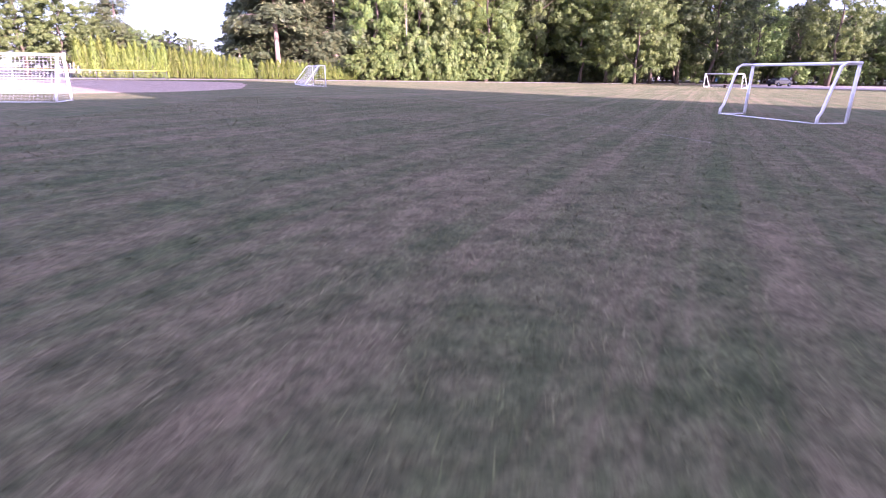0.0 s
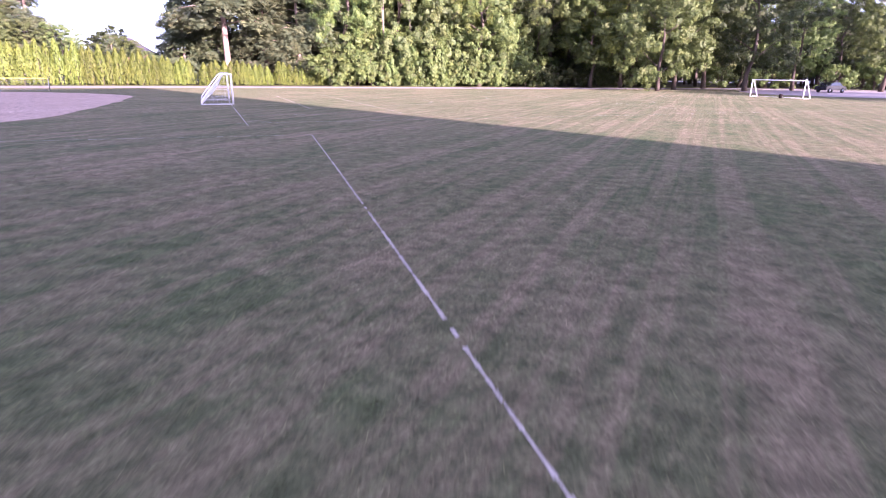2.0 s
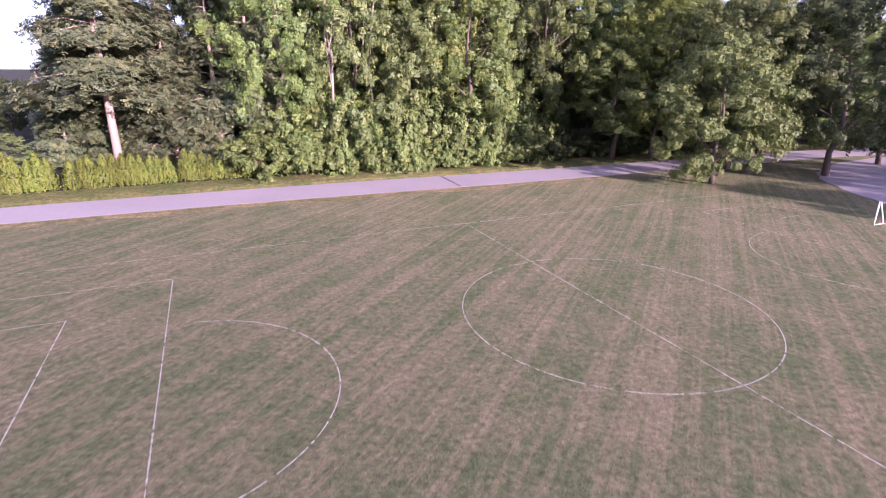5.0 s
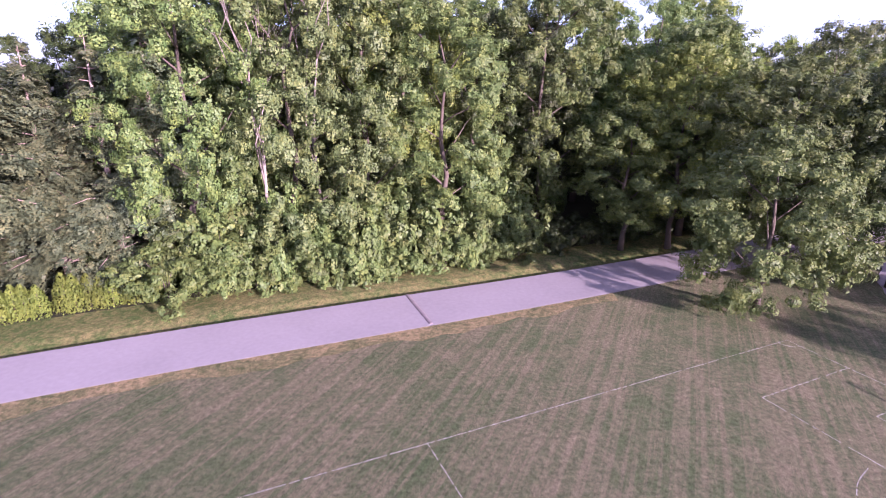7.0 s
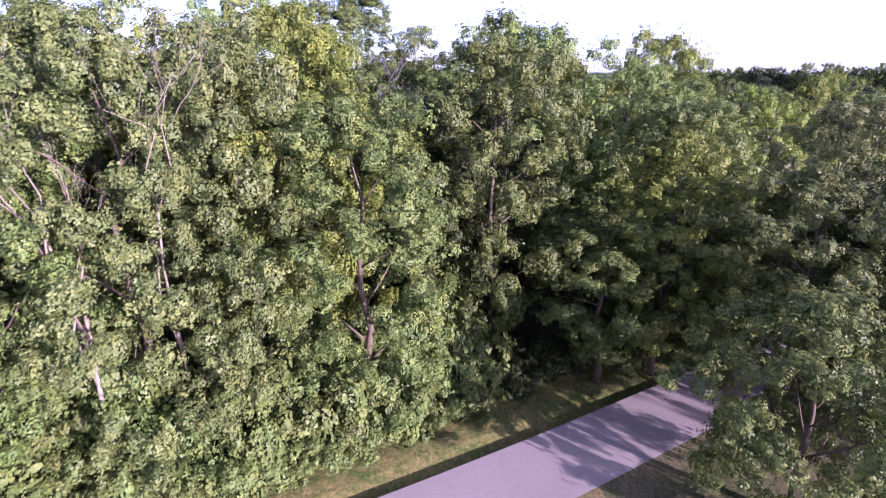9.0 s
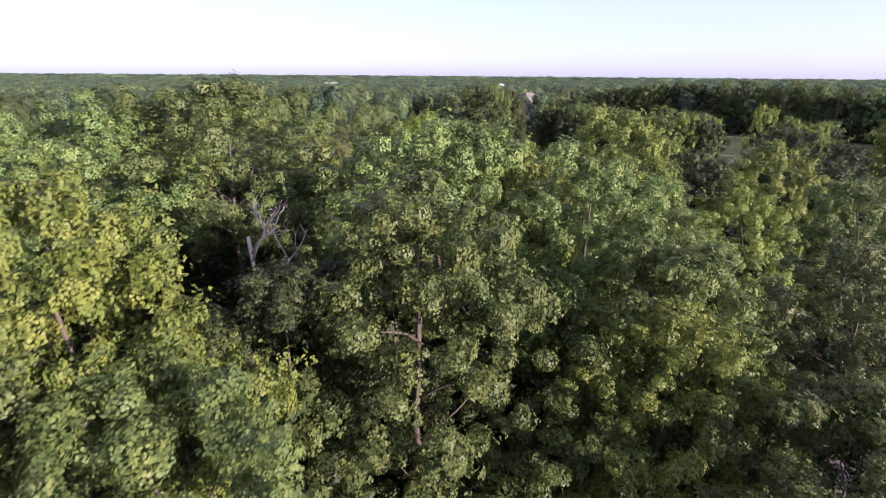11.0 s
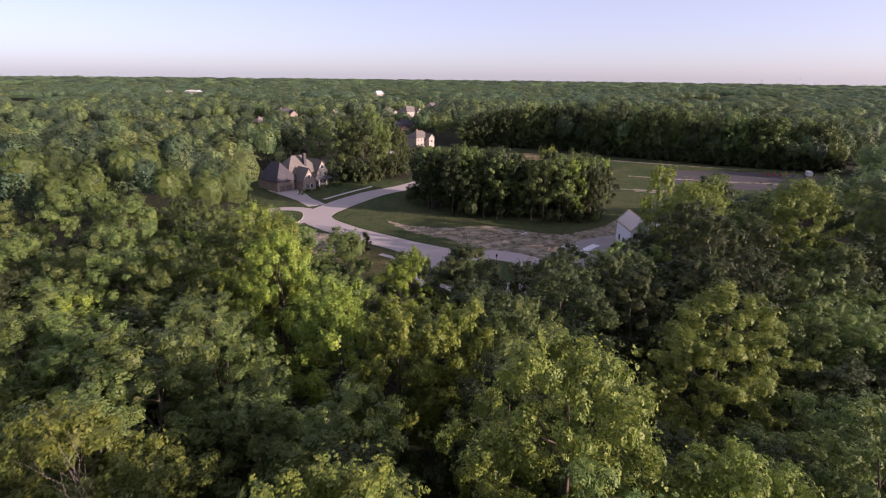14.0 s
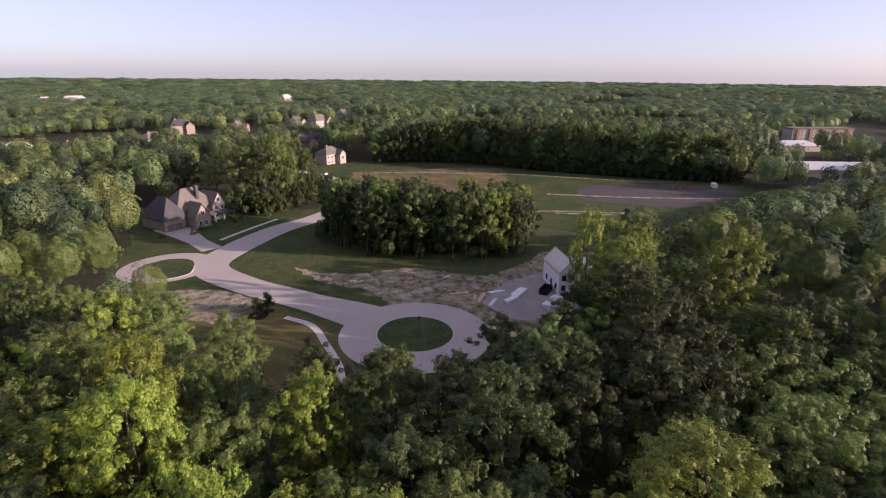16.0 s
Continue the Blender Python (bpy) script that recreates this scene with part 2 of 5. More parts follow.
def thing(name, at, label, category, group=""):
    e = new(name)
    e.empty_display_size = 0.3
    e.matrix_world = at if isinstance(at, Matrix) else Matrix.Translation(at)
    return tagged(e, label, category, group)


def part(name, me, parent, label=""):
    if isinstance(me, tuple):
        bm, mat = me
        mesh = bpy.data.meshes.new(name)
        bmesh.ops.recalc_face_normals(bm, faces=bm.faces)
        bm.to_mesh(mesh)
        bm.free()
        mesh.materials.append(mat)
        me = mesh
    o = new(name, me)
    o.parent = parent
    return tagged(o, label) if label else o


def box(bm, x0, y0, z0, x1, y1, z1, m=None):
    r = bmesh.ops.create_cube(bm, size=1, matrix=Matrix.LocRotScale(((x0 + x1) / 2, (y0 + y1) / 2, (z0 + z1) / 2), None, (abs(x1 - x0), abs(y1 - y0), abs(z1 - z0))))
    if m is not None:
        bmesh.ops.transform(bm, matrix=m, verts=r["verts"])
    return r["verts"]


def boxes(*items):
    bm = bmesh.new()
    for it in items:
        box(bm, *it)
    return bm


def tube(points, radii, sides=8, cap=True):
    """Verts and faces of a tapered pipe along points."""
    pts = [Vector(p) for p in points]
    verts, faces = [], []
    for i, p in enumerate(pts):
        d = (pts[min(i + 1, len(pts) - 1)] - pts[max(i - 1, 0)]).normalized()
        a = d.orthogonal().normalized() if i == 0 else (a - d * a.dot(d)).normalized()
        b = d.cross(a)
        for k in range(sides):
            t = 2 * math.pi * k / sides
            verts.append(p + (a * math.cos(t) + b * math.sin(t)) * radii[i])
    for i in range(len(pts) - 1):
        for k in range(sides):
            faces.append((i * sides + k, i * sides + (k + 1) % sides, (i + 1) * sides + (k + 1) % sides, (i + 1) * sides + k))
    if cap:
        faces.append(tuple(range(sides - 1, -1, -1)))
        faces.append(tuple((len(pts) - 1) * sides + k for k in range(sides)))
    return verts, faces


def joined(name, pieces, mat, smooth=True):
    verts, faces = [], []
    for v, f in pieces:
        k = len(verts)
        verts += v
        faces += [tuple(i + k for i in q) for q in f]
    return mesh_of(name, verts, faces, mat, smooth=smooth)


def slab(name, outline, z, thick, mat):
    """A flat piece of ground with an outline, and sides that go down."""
    n = len(outline)
    verts = [(x, y, z) for x, y in outline] + [(x, y, z - thick) for x, y in outline]
    faces = [tuple(range(n))] + [(i, i + n, (i + 1) % n + n, (i + 1) % n) for i in range(n)]
    me = mesh_of(name, verts, faces, mat)
    bm = bmesh.new()
    bm.from_mesh(me)
    bmesh.ops.recalc_face_normals(bm, faces=bm.faces)
    if sum(f.normal.z * f.calc_area() for f in bm.faces if len(f.verts) == n) < 0:
        bmesh.ops.reverse_faces(bm, faces=bm.faces)
    bmesh.ops.triangulate(bm, faces=[f for f in bm.faces if len(f.verts) > 4])
    bm.to_mesh(me)
    bm.free()
    return me


def smooth_line(points, step=2.0):
    """Points along a rounded line through the given ones (Catmull-Rom)."""
    p = [np.array(q, float) for q in points]
    p = [2 * p[0] - p[1], *p, 2 * p[-1] - p[-2]]
    out = []
    for i in range(1, len(p) - 2):
        n = max(2, int(np.linalg.norm(p[i + 1] - p[i]) / step))
        for k in range(n):
            t = k / n
            out.append(0.5 * (2 * p[i] + (p[i + 1] - p[i - 1]) * t + (2 * p[i - 1] - 5 * p[i] + 4 * p[i + 1] - p[i + 2]) * t**2 + (3 * p[i] - p[i - 1] - 3 * p[i + 1] + p[i + 2]) * t**3))
    return out + [p[-2]]


def band(points, widths, step=2.0):
    """The outline of a strip along points."""
    line = smooth_line(points, step)
    s = np.linspace(0, 1, len(line))
    w = np.interp(s, np.linspace(0, 1, len(widths)), widths) / 2
    left, right = [], []
    for i, p in enumerate(line):
        d = line[min(i + 1, len(line) - 1)] - line[max(i - 1, 0)]
        d = d / np.linalg.norm(d)
        left.append(tuple(p + np.array((-d[1], d[0])) * w[i])), right.append(tuple(p - np.array((-d[1], d[0])) * w[i]))
    return right + left[::-1]


def rough_outline(points, wobble, seed, step=1.5):
    r = np.random.RandomState(seed)
    line = smooth_line([*points, points[0]], step)[:-1]
    return [tuple(p + r.normal(0, wobble, 2)) for p in line]


def ring(cx, cy, r, n=48, sx=1.0, sy=1.0, turn=0.0):
    c, s = math.cos(turn), math.sin(turn)
    return [(cx + c * r * sx * math.cos(a) - s * r * sy * math.sin(a), cy + s * r * sx * math.cos(a) + c * r * sy * math.sin(a)) for a in (2 * math.pi * k / n for k in range(n))]


def inside(x, y, poly):
    hit = False
    for (x0, y0), (x1, y1) in zip(poly, poly[1:] + poly[:1]):
        if (y0 > y) != (y1 > y) and x < (x1 - x0) * (y - y0) / (y1 - y0) + x0:
            hit = not hit
    return hit


# ---- ground and roads ----
ROAD = [(-300, -20), (-120, 52), (-60, 80.5), (-33, 92.8), (-21, 98), (-7.5, 103.5), (9.4, 109.6), (22.3, 114.3), (37.4, 120.4), (60, 129.5), (78, 134), (100, 133), (140, 122), (300, 60)]
ROAD_X, ROAD_Y = [p[0] for p in ROAD], [p[1] for p in ROAD]


def road_y(x):
    return float(sum(np.interp(x + k, ROAD_X, ROAD_Y) for k in (-6, -3, 0, 3, 6)) / 5)


def ground():
    xs = sorted({-4500, -2000, -900, -450, 450, 900, 2000, 4500, *range(-300, 301, 4)})
    cross = [(-4500, 0), (-900, 0), (-300, 0), (-120, 0), (-60, 0), (-20, 0), (-6, 0), (-3.25, 0), (3.25, 0), (3.32, -1), (4.3, -0.9), (5.4, -0.25), (6.6, 0), (9.5, 0), (40, 0), (120, 0), (400, 0), (1200, 0), (4500, 0)]
    verts, faces, index = [], [], []
    for x in xs:
        drop = float(np.interp(x, (-60, -30, 0, 25, 60), (0.12, 0.22, 0.42, 0.52, 0.35)))
        verts += [(x, road_y(x) + d, z * drop) for d, z in cross]
    m = len(cross)
    for i in range(len(xs) - 1):
        for j in range(m - 1):
            faces.append((i * m + j, (i + 1) * m + j, (i + 1) * m + j + 1, i * m + j + 1))
            index.append(0 if cross[j][0] < 3 else 1 if cross[j][0] < 9 else 2)
    tagged(new("ground", mesh_of("ground", verts, faces, [GRASS, VERGE, FLOOR], index)), "dry mown park grass, verge and dark forest floor", "ground", kind="structure")
    edge = [x for x in xs if abs(x) <= 300]
    out = [(x, road_y(x) - 3.2) for x in edge] + [(x, road_y(x) + 3.2) for x in edge[::-1]]
    tagged(new("road", slab("road", out, 0.012, 0.5, ASPHALT)), "pale worn asphalt park drive", "road", kind="structure")


ground()


def flat(name, outline, z, mat, label, category, thick=0.12):
    return tagged(new(name, slab(name, outline, z, thick, mat)), label, category, kind="structure")


# dry strip along the drive
strip = [x for x in np.arange(-58.0, 27.0, 1.5)]
wob = np.random.RandomState(57)
flat("dry_verge", [(x, road_y(x) - 4.9 + wob.normal(0, 0.3)) for x in strip] + [(x, road_y(x) - 3.22) for x in strip[::-1]], 0.006, turf("dry_verge_grass", (0.12, 0.125, 0.055), (0.33, 0.235, 0.13), 0.1, 0.3), "yellowed dry grass strip along the drive", "verge")
# parking area beside the drive
flat("parking_lot", rough_outline([(47, 100), (56, 92), (70, 86), (105, 78), (125, 118), (78, 127), (60, 122), (50, 112)], 0.12, 3), 0.02, ASPHALT, "pale asphalt parking lot beside the playing field", "parking lot")
# ball field clay
INFIELD = rough_outline([(-13.2, 54), (-15.2, 62), (-18.2, 70.5), (-21, 75), (-28, 77.5), (-38, 76), (-46, 66), (-44, 50), (-34, 42), (-22, 41), (-14.8, 46)], 0.09, 5)
flat("infield", INFIELD, 0.012, CLAY, "pinkish bare clay of the ball field", "infield")

# subdivision street behind the woods
street = band([(150, 470), (160, 432), (164, 402), (158, 375), (142, 353), (121.5, 338), (103, 330.5), (84, 317), (72, 303), (75.5, 284), (83.5, 266), (90, 252), (95, 240)], [8, 8, 8, 8, 8.2, 8.4, 8.6, 9.5, 11, 10.5, 9.5, 9.5, 14])
flat("street", street, 0.05, CONCRETE, "pale concrete residential street", "street")
flat("turning_circle", ring(97, 232, 16.8), 0.058, CONCRETE, "round pale concrete end of the street", "turning circle")
flat("street_loop", ring(62, 310, 13.5, 40, 1.0, 0.95), 0.044, CONCRETE, "widened concrete bend of the street", "street")
flat("driveway", band([(77, 320), (75, 334), (73.5, 345), (72, 356)], [7, 6, 9, 13]), 0.066, CONCRETE, "concrete driveway of the large house", "driveway")
flat("sidewalk", band([(77, 257), (80.2, 249), (79, 239.5), (77, 229), (73.5, 221)], [1.6]), 0.03, KERB, "narrow concrete sidewalk across the lawn", "sidewalk")
flat("sidewalk_far", band([(82, 329), (95, 337.5), (108, 345)], [1.5]), 0.03, KERB, "narrow concrete sidewalk before the large house", "sidewalk")
flat("bare_ground", rough_outline([(92, 291), (96, 280), (107, 272), (119, 268), (127, 258), (134, 250), (150, 251), (164, 255), (166, 240), (158, 224), (140, 214), (122, 217), (112, 224), (104, 238), (100, 246), (101, 252), (100, 262), (93, 274)], 0.45, 7), 0.022, DIRT, "bare trodden building soil", "soil")
# plot ground is greyed to stand in for shade on the soil
flat("building_plot", rough_outline([(120, 236), (136, 243), (152, 240), (160, 226), (140, 216), (122, 222)], 0.4, 9), 0.03, plain("shaded_soil_grey", (0.27, 0.245, 0.24), 0.95, 0.2, 2, 0.25), "building plot soil, greyed to stand in for shade", "gravel")
flat("front_lawn", rough_outline([(60, 290), (70, 280), (78.5, 262), (82, 248), (80, 228), (74, 219), (62, 232), (56, 262)], 0.3, 11), 0.016, turf("tired_lawn", (0.105, 0.10, 0.038), (0.185, 0.15, 0.07), 0.2, 0.06), "tired olive-brown lawn", "lawn")
flat("bare_patch", rough_outline([(58, 290), (68, 284), (74, 272), (66, 262), (58, 270)], 0.4, 13), 0.024, DIRT, "bare sandy patch of the lawn", "soil")
flat("house_lawn", rough_outline([(80, 322), (104, 336), (124, 346), (118, 358), (100, 352), (86, 348), (79, 336)], 0.3, 15), 0.014, LAWN, "green lawn of the large house", "lawn")
flat("plot_grass", rough_outline([(64, 226), (80, 206), (112, 204), (140, 212), (160, 222), (168, 244), (150, 254), (112, 250), (84, 262)], 0.6, 43), 0.008, LAWN, "rough grass round the street end", "lawn")
flat("copse_floor", rough_outline([(104, 314), (106, 284), (124, 266), (158, 248), (176, 256), (172, 276), (140, 300), (128, 332)], 0.6, 45), 0.010, LAWN, "rough shaded grass under the copse", "lawn")
flat("yard_grass", rough_outline([(56, 330), (62, 318), (82, 326), (100, 352), (112, 362), (102, 382), (70, 384), (60, 366)], 0.4, 47), 0.010, LAWN, "rough grass beside the large house", "lawn")
flat("street_verge", rough_outline([(82, 302), (95, 268), (105, 254), (114, 262), (110, 280), (108, 308), (122, 328), (104, 322), (86, 311)], 0.3, 17), 0.014, LAWN, "green verge inside the bend of the street", "lawn")
flat("playing_field", rough_outline([(166, 404), (158, 362), (150, 345), (176, 300), (170, 262), (203, 262), (243, 240), (312, 256), (334, 268), (284, 350), (248, 412), (230, 450), (192, 452)], 0.6, 19, 4), 0.012, LAWN, "wide mown green playing field", "field")
flat("dry_meadow", rough_outline([(184, 424), (218, 412), (262, 386), (240, 352), (214, 332), (182, 362), (172, 395)], 1.0, 21, 4), 0.02, MEADOW, "straw-coloured rough meadow", "meadow")
for k, (pts, w) in enumerate((([(196, 300), (215, 285), (240, 262)], 2.0), ([(232, 316), (262, 286), (292, 262)], 2.4), ([(252, 372), (276, 340), (302, 305)], 2.2), ([(206, 288), (224, 272)], 1.6), ([(190, 416), (222, 396), (250, 368)], 3.0))):
    flat("worn_path", rough_outline(band(pts, [w, w * 1.4, w * 0.6], 5), 0.3, 30 + k), 0.028 + 0.003 * k, DIRT, "worn sandy strip in the field", "path")
flat("dark_ground", rough_outline([(236, 296), (262, 262), (306, 262), (322, 272), (300, 296), (262, 318)], 0.8, 23, 4), 0.02, plain("dark_grey_ground", (0.085, 0.078, 0.080), 0.97, 0.05, 0.5, 0.3), "dark grey ground at the edge of the field", "field")
for nm, o, lb in (("island", ring(97, 232, 8.4), "round grassed island of the turning circle"), ("verge_island", rough_outline([(57, 316), (64, 317), (69, 312), (66, 301), (59, 300), (56, 306)], 0.05, 25), "small grassed island at the street bend")):
    flat(nm + "_kerb", [(x + (x - np.mean([q[0] for q in o])) * 0.025, y + (y - np.mean([q[1] for q in o])) * 0.025) for x, y in o], 0.16, KERB, "concrete kerb of the " + nm.replace("_", " "), "kerb", 0.2)
    flat(nm, o, 0.19, LAWN, lb, "traffic island", 0.2)

# ---- trees ----
def unit(v):
    return v / np.maximum(np.linalg.norm(v, axis=-1, keepdims=True), 1e-6)


def leaves(r, at, out, size, droop=0.25, rise=0.0, slim=0.30, wild=0.28):
    """Folded leaf sprays at points, facing roughly outwards. Gives (n, 4, 3)."""
    n = len(at)
    normal = unit(out + r.normal(0, wild * 0.6, (n, 3)) + (0, 0, 0.35))
    axis = r.normal(0, 1, (n, 3)) + out * 0.5 + (0, 0, rise - droop)
    axis = unit(axis - normal * (axis * normal).sum(-1, keepdims=True))
    side = np.cross(normal, axis)
    s = (size * r.uniform(0.55, 1.3, n))[:, None]
    fold = normal * s * r.uniform(-0.18, 0.18, n)[:, None]
    return np.stack([at - axis * s * 0.5, at + side * s * slim * 1.5 + fold, at + axis * s * 0.5, at - side * s * slim * 1.5 + fold], 1)


def ball_faces():
    """The faces of a rounded cube: 24 quads on a unit sphere."""
    out = []
    for axis in range(3):
        for sign in (-1, 1):
            for u in (-1, 0):
                for v in (-1, 0):
                    q = []
                    for a, b in ((u, v), (u + 1, v), (u + 1, v + 1), (u, v + 1)):
                        p = [0, 0, 0]
                        p[axis], p[(axis + 1) % 3], p[(axis + 2) % 3] = sign, a, b
                        q.append(p)
                    out.append(q if sign > 0 else q[::-1])
    return unit(np.array(out, float))


BALL = ball_faces()
SOLID = np.array([[[a * x, a * y, a * z] for x, y, z in q] for a in (0.82,) for q in ([(1, 1, 1), (-1, 1, 1), (-1, -1, 1), (1, -1, 1)], [(1, 1, -1), (1, -1, -1), (-1, -1, -1), (-1, 1, -1)], [(1, 1, 1), (1, -1, 1), (1, -1, -1), (1, 1, -1)], [(-1, 1, 1), (-1, 1, -1), (-1, -1, -1), (-1, -1, 1)], [(1, 1, 1), (1, 1, -1), (-1, 1, -1), (-1, 1, 1)], [(1, -1, 1), (-1, -1, 1), (-1, -1, -1), (1, -1, -1)])], float) * 0.7
TOPS = BALL[BALL[:, :, 2].mean(1) > -0.5]


def masses(r, c, radii, ball=BALL):
    """The dense inner leaf masses of a crown: one uneven ball for each lobe."""
    n = len(c)
    turn = r.uniform(0, 6.283, n)
    cs, sn = np.cos(turn)[:, None, None], np.sin(turn)[:, None, None]
    b = np.stack([ball[None, ..., 0] * cs - ball[None, ..., 1] * sn, ball[None, ..., 0] * sn + ball[None, ..., 1] * cs, ball[None, ..., 2] + 0 * cs], -1)
    return (c[:, None, None] + b * radii[:, None, None]).reshape(-1, 4, 3)


def crown(seed, radius, low, top, lobes, count, size, shape="round", lobe=0.36, clump=0.85, per=30, upright=1.0, hull=0.5, point=0.15, **how):
    """A crown of leafy lobes, each carrying many pointed sprigs of leaves with gaps between them."""
    r = np.random.RandomState(seed)
    mid, half = (low + top) / 2, (top - low) / 2
    k = np.arange(lobes) + 0.5
    z = 1 - 1.86 * k / lobes
    a = k * 2.39996 + r.uniform(0, 6)
    ring_r = np.sqrt(1 - z**2)
    if shape == "tall":
        ring_r = np.clip(1.02 - 0.86 * ((z + 1) / 2) ** 3.2, 0.12, 1) * np.clip((z + 1.25) * 1.6, 0, 1)
    elif shape == "broad":
        ring_r = np.sqrt(np.clip(1 - np.clip(z, -0.2, 1) ** 2, 0, 1))
    depth = r.uniform(0.5, 1.05, lobes)
    c = np.stack([np.cos(a) * ring_r * depth * radius, np.sin(a) * ring_r * depth * radius, mid + z * half * (0.82 + 0.18 * depth)], 1)
    c += r.normal(0, 0.05 * radius, c.shape)
    lr = radius * lobe * r.uniform(0.65, 1.25, lobes)
    n = count // per
    pick = r.choice(lobes, n, p=lr**2 / (lr**2).sum())
    home = c[pick] - (0, 0, mid - half * 0.25)
    stretch = np.array((1, 1, 1.35 if shape == "tall" else 0.9))
    warp = r.uniform(0.7, 1.4, (lobes, 3))
    off = unit(r.normal(0, 0.8, (n, 3)) + unit(home) * 0.9 + (0, 0, 0.4))
    d = unit(off + unit(home) * 0.5)
    tuft = c[pick] + off * stretch * warp[pick] * (lr[pick] * r.uniform(0.7, 1.1, n))[:, None]
    big = clump * r.uniform(0.5, 1.5, n)
    axis = unit(d * 0.9 + r.normal(0, 0.4, (n, 3)) + (0, 0, point))
    i = np.repeat(np.arange(n), per)
    along = np.clip(r.normal(0.1, 0.55, n * per), -0.9, 1.2)
    round_it = r.normal(0, 1, (n * per, 3))
    round_it = unit(round_it - axis[i] * (round_it * axis[i]).sum(-1, keepdims=True))
    wide = (0.74 - 0.38 * along) * r.uniform(0.55, 1, n * per)
    at = tuft[i] + axis[i] * (along * upright * big[i])[:, None] + round_it * (wide * big[i])[:, None]
    co = leaves(r, at, unit(round_it * 0.7 + d[i] * 0.5 + axis[i] * (0.6 * along)[:, None]), size, **how)
    knobs = masses(r, tuft - axis * big[:, None] * 0.15, np.stack([big * 0.62, big * 0.62, big * (0.62 + 0.25 * (upright - 1) + 0.15 * point)], 1) * r.uniform(0.85, 1.1, (n, 3)), SOLID)
    trunkward = np.array((0.9, 0.9, 1.0))
    co = np.concatenate([co, knobs, masses(r, c * trunkward, np.stack([lr, lr, lr * stretch[2]], 1) * hull)])
    z = co[..., 2]
    z[z > mid] = mid + (z[z > mid] - mid) * half / (np.percentile(z, 99.7) - mid)
    return co


def limbs(seed, height, radius, low, girth, count=9, bare=0.5, lean=(0, 0)):
    """A tapered, slightly bent trunk with rising limbs."""
    r = np.random.RandomState(seed)
    zs = np.linspace(0, height * 0.86, 8)
    spine = [Vector((lean[0] * z / height + r.normal(0, 0.012 * height * (z > 0)), lean[1] * z / height + r.normal(0, 0.012 * height * (z > 0)), z - 0.15 * (z == 0))) for z in zs]
    pieces = [tube(spine, [girth * (1.35 if i == 0 else 1) * (1 - 0.85 * i / 7) for i in range(8)], 8)]
    for k in range(count):
        t = bare + (0.85 - bare) * k / max(1, count - 1)
        i = min(6, int(t * 7))
        base = spine[i].lerp(spine[i + 1], t * 7 - i) if i < 7 else spine[7]
        a = k * 2.4 + r.uniform(-0.4, 0.4)
        reach = radius * r.uniform(0.55, 0.9) * (1.1 - 0.5 * t)
        d = Vector((math.cos(a), math.sin(a), 0))
        pts = [base, base + d * reach * 0.35 + Vector((0, 0, reach * 0.25)), base + d * reach * 0.7 + Vector((0, 0, reach * r.uniform(0.4, 0.6))), base + d * reach + Vector((0, 0, reach * r.uniform(0.45, 0.85)))]
        pieces.append(tube(pts, [girth * 0.38 * (1 - t * 0.5), girth * 0.26 * (1 - t * 0.5), girth * 0.15, girth * 0.05], 5))
    return pieces


def broadleaf(name, label, leaf, seed, height, radius, low, lobes, count, size, shape="round", bark=BARK, girth=None, **how):
    t = thing(name, (0, 0, 0), label, "tree")
    t["tall"], t["reach"] = height, radius
    part("trunk", joined("trunk", limbs(seed, height, radius, low, girth or height * 0.014, bare=min(0.7, low / height + 0.12)), bark), t)
    part("crown", quads_mesh("crown", crown(seed, radius, low, height, lobes, count, size, shape, **how), leaf), t)
    return t


def conifer(name, label, seed, height, radius, low, count, size, leaf=LEAF_PINE, bark=PINE_BARK):
    """A pine with flat, layered boughs."""
    r = np.random.RandomState(seed)
    t = thing(name, (0, 0, 0), label, "tree")
    pieces = [tube([(0, 0, -0.15), (0.05, 0.02, height * 0.3), (-0.08, 0.1, height * 0.65), (0, 0, height * 0.98)], [height * 0.017, height * 0.013, height * 0.008, 0.03], 8)]
    boughs = []
    z = low
    while z < height * 0.97:
        reach = radius * (1 - ((z - low) / (height - low)) ** 1.3) * 0.95 + 0.4
        for k in range(r.randint(4, 7)):
            a, ln = r.uniform(0, 6.283), reach * r.uniform(0.6, 1.1)
            boughs.append((z + r.uniform(-0.3, 0.3), a, ln))
            d = Vector((math.cos(a), math.sin(a), 0))
            pieces.append(tube([Vector((0, 0, z)), Vector((0, 0, z)) + d * ln * 0.5 + Vector((0, 0, ln * 0.08)), Vector((0, 0, z)) + d * ln * 0.9], [0.07, 0.045, 0.015], 4))
        z += r.uniform(0.7, 1.25) * height / 20
    part("trunk", joined("trunk", pieces, bark), t)
    b = np.array(boughs)
    pick = r.choice(len(b), count, p=b[:, 2] ** 1.5 / (b[:, 2] ** 1.5).sum())
    s = r.uniform(0.25, 1.05, count) ** 0.7
    a = b[pick, 1] + r.normal(0, 0.30, count)
    rad = b[pick, 2] * s
    at = np.stack([np.cos(a) * rad, np.sin(a) * rad, b[pick, 0] + 0.08 * rad - 0.16 * rad * s + r.normal(0, 0.34, count)], 1)
    out = np.stack([np.cos(a) * 0.7, np.sin(a) * 0.7, np.ones(count)], 1)
    part("crown", quads_mesh("crown", leaves(r, at, out, size, droop=0.3, slim=0.26, wild=0.7), leaf), t)
    return t


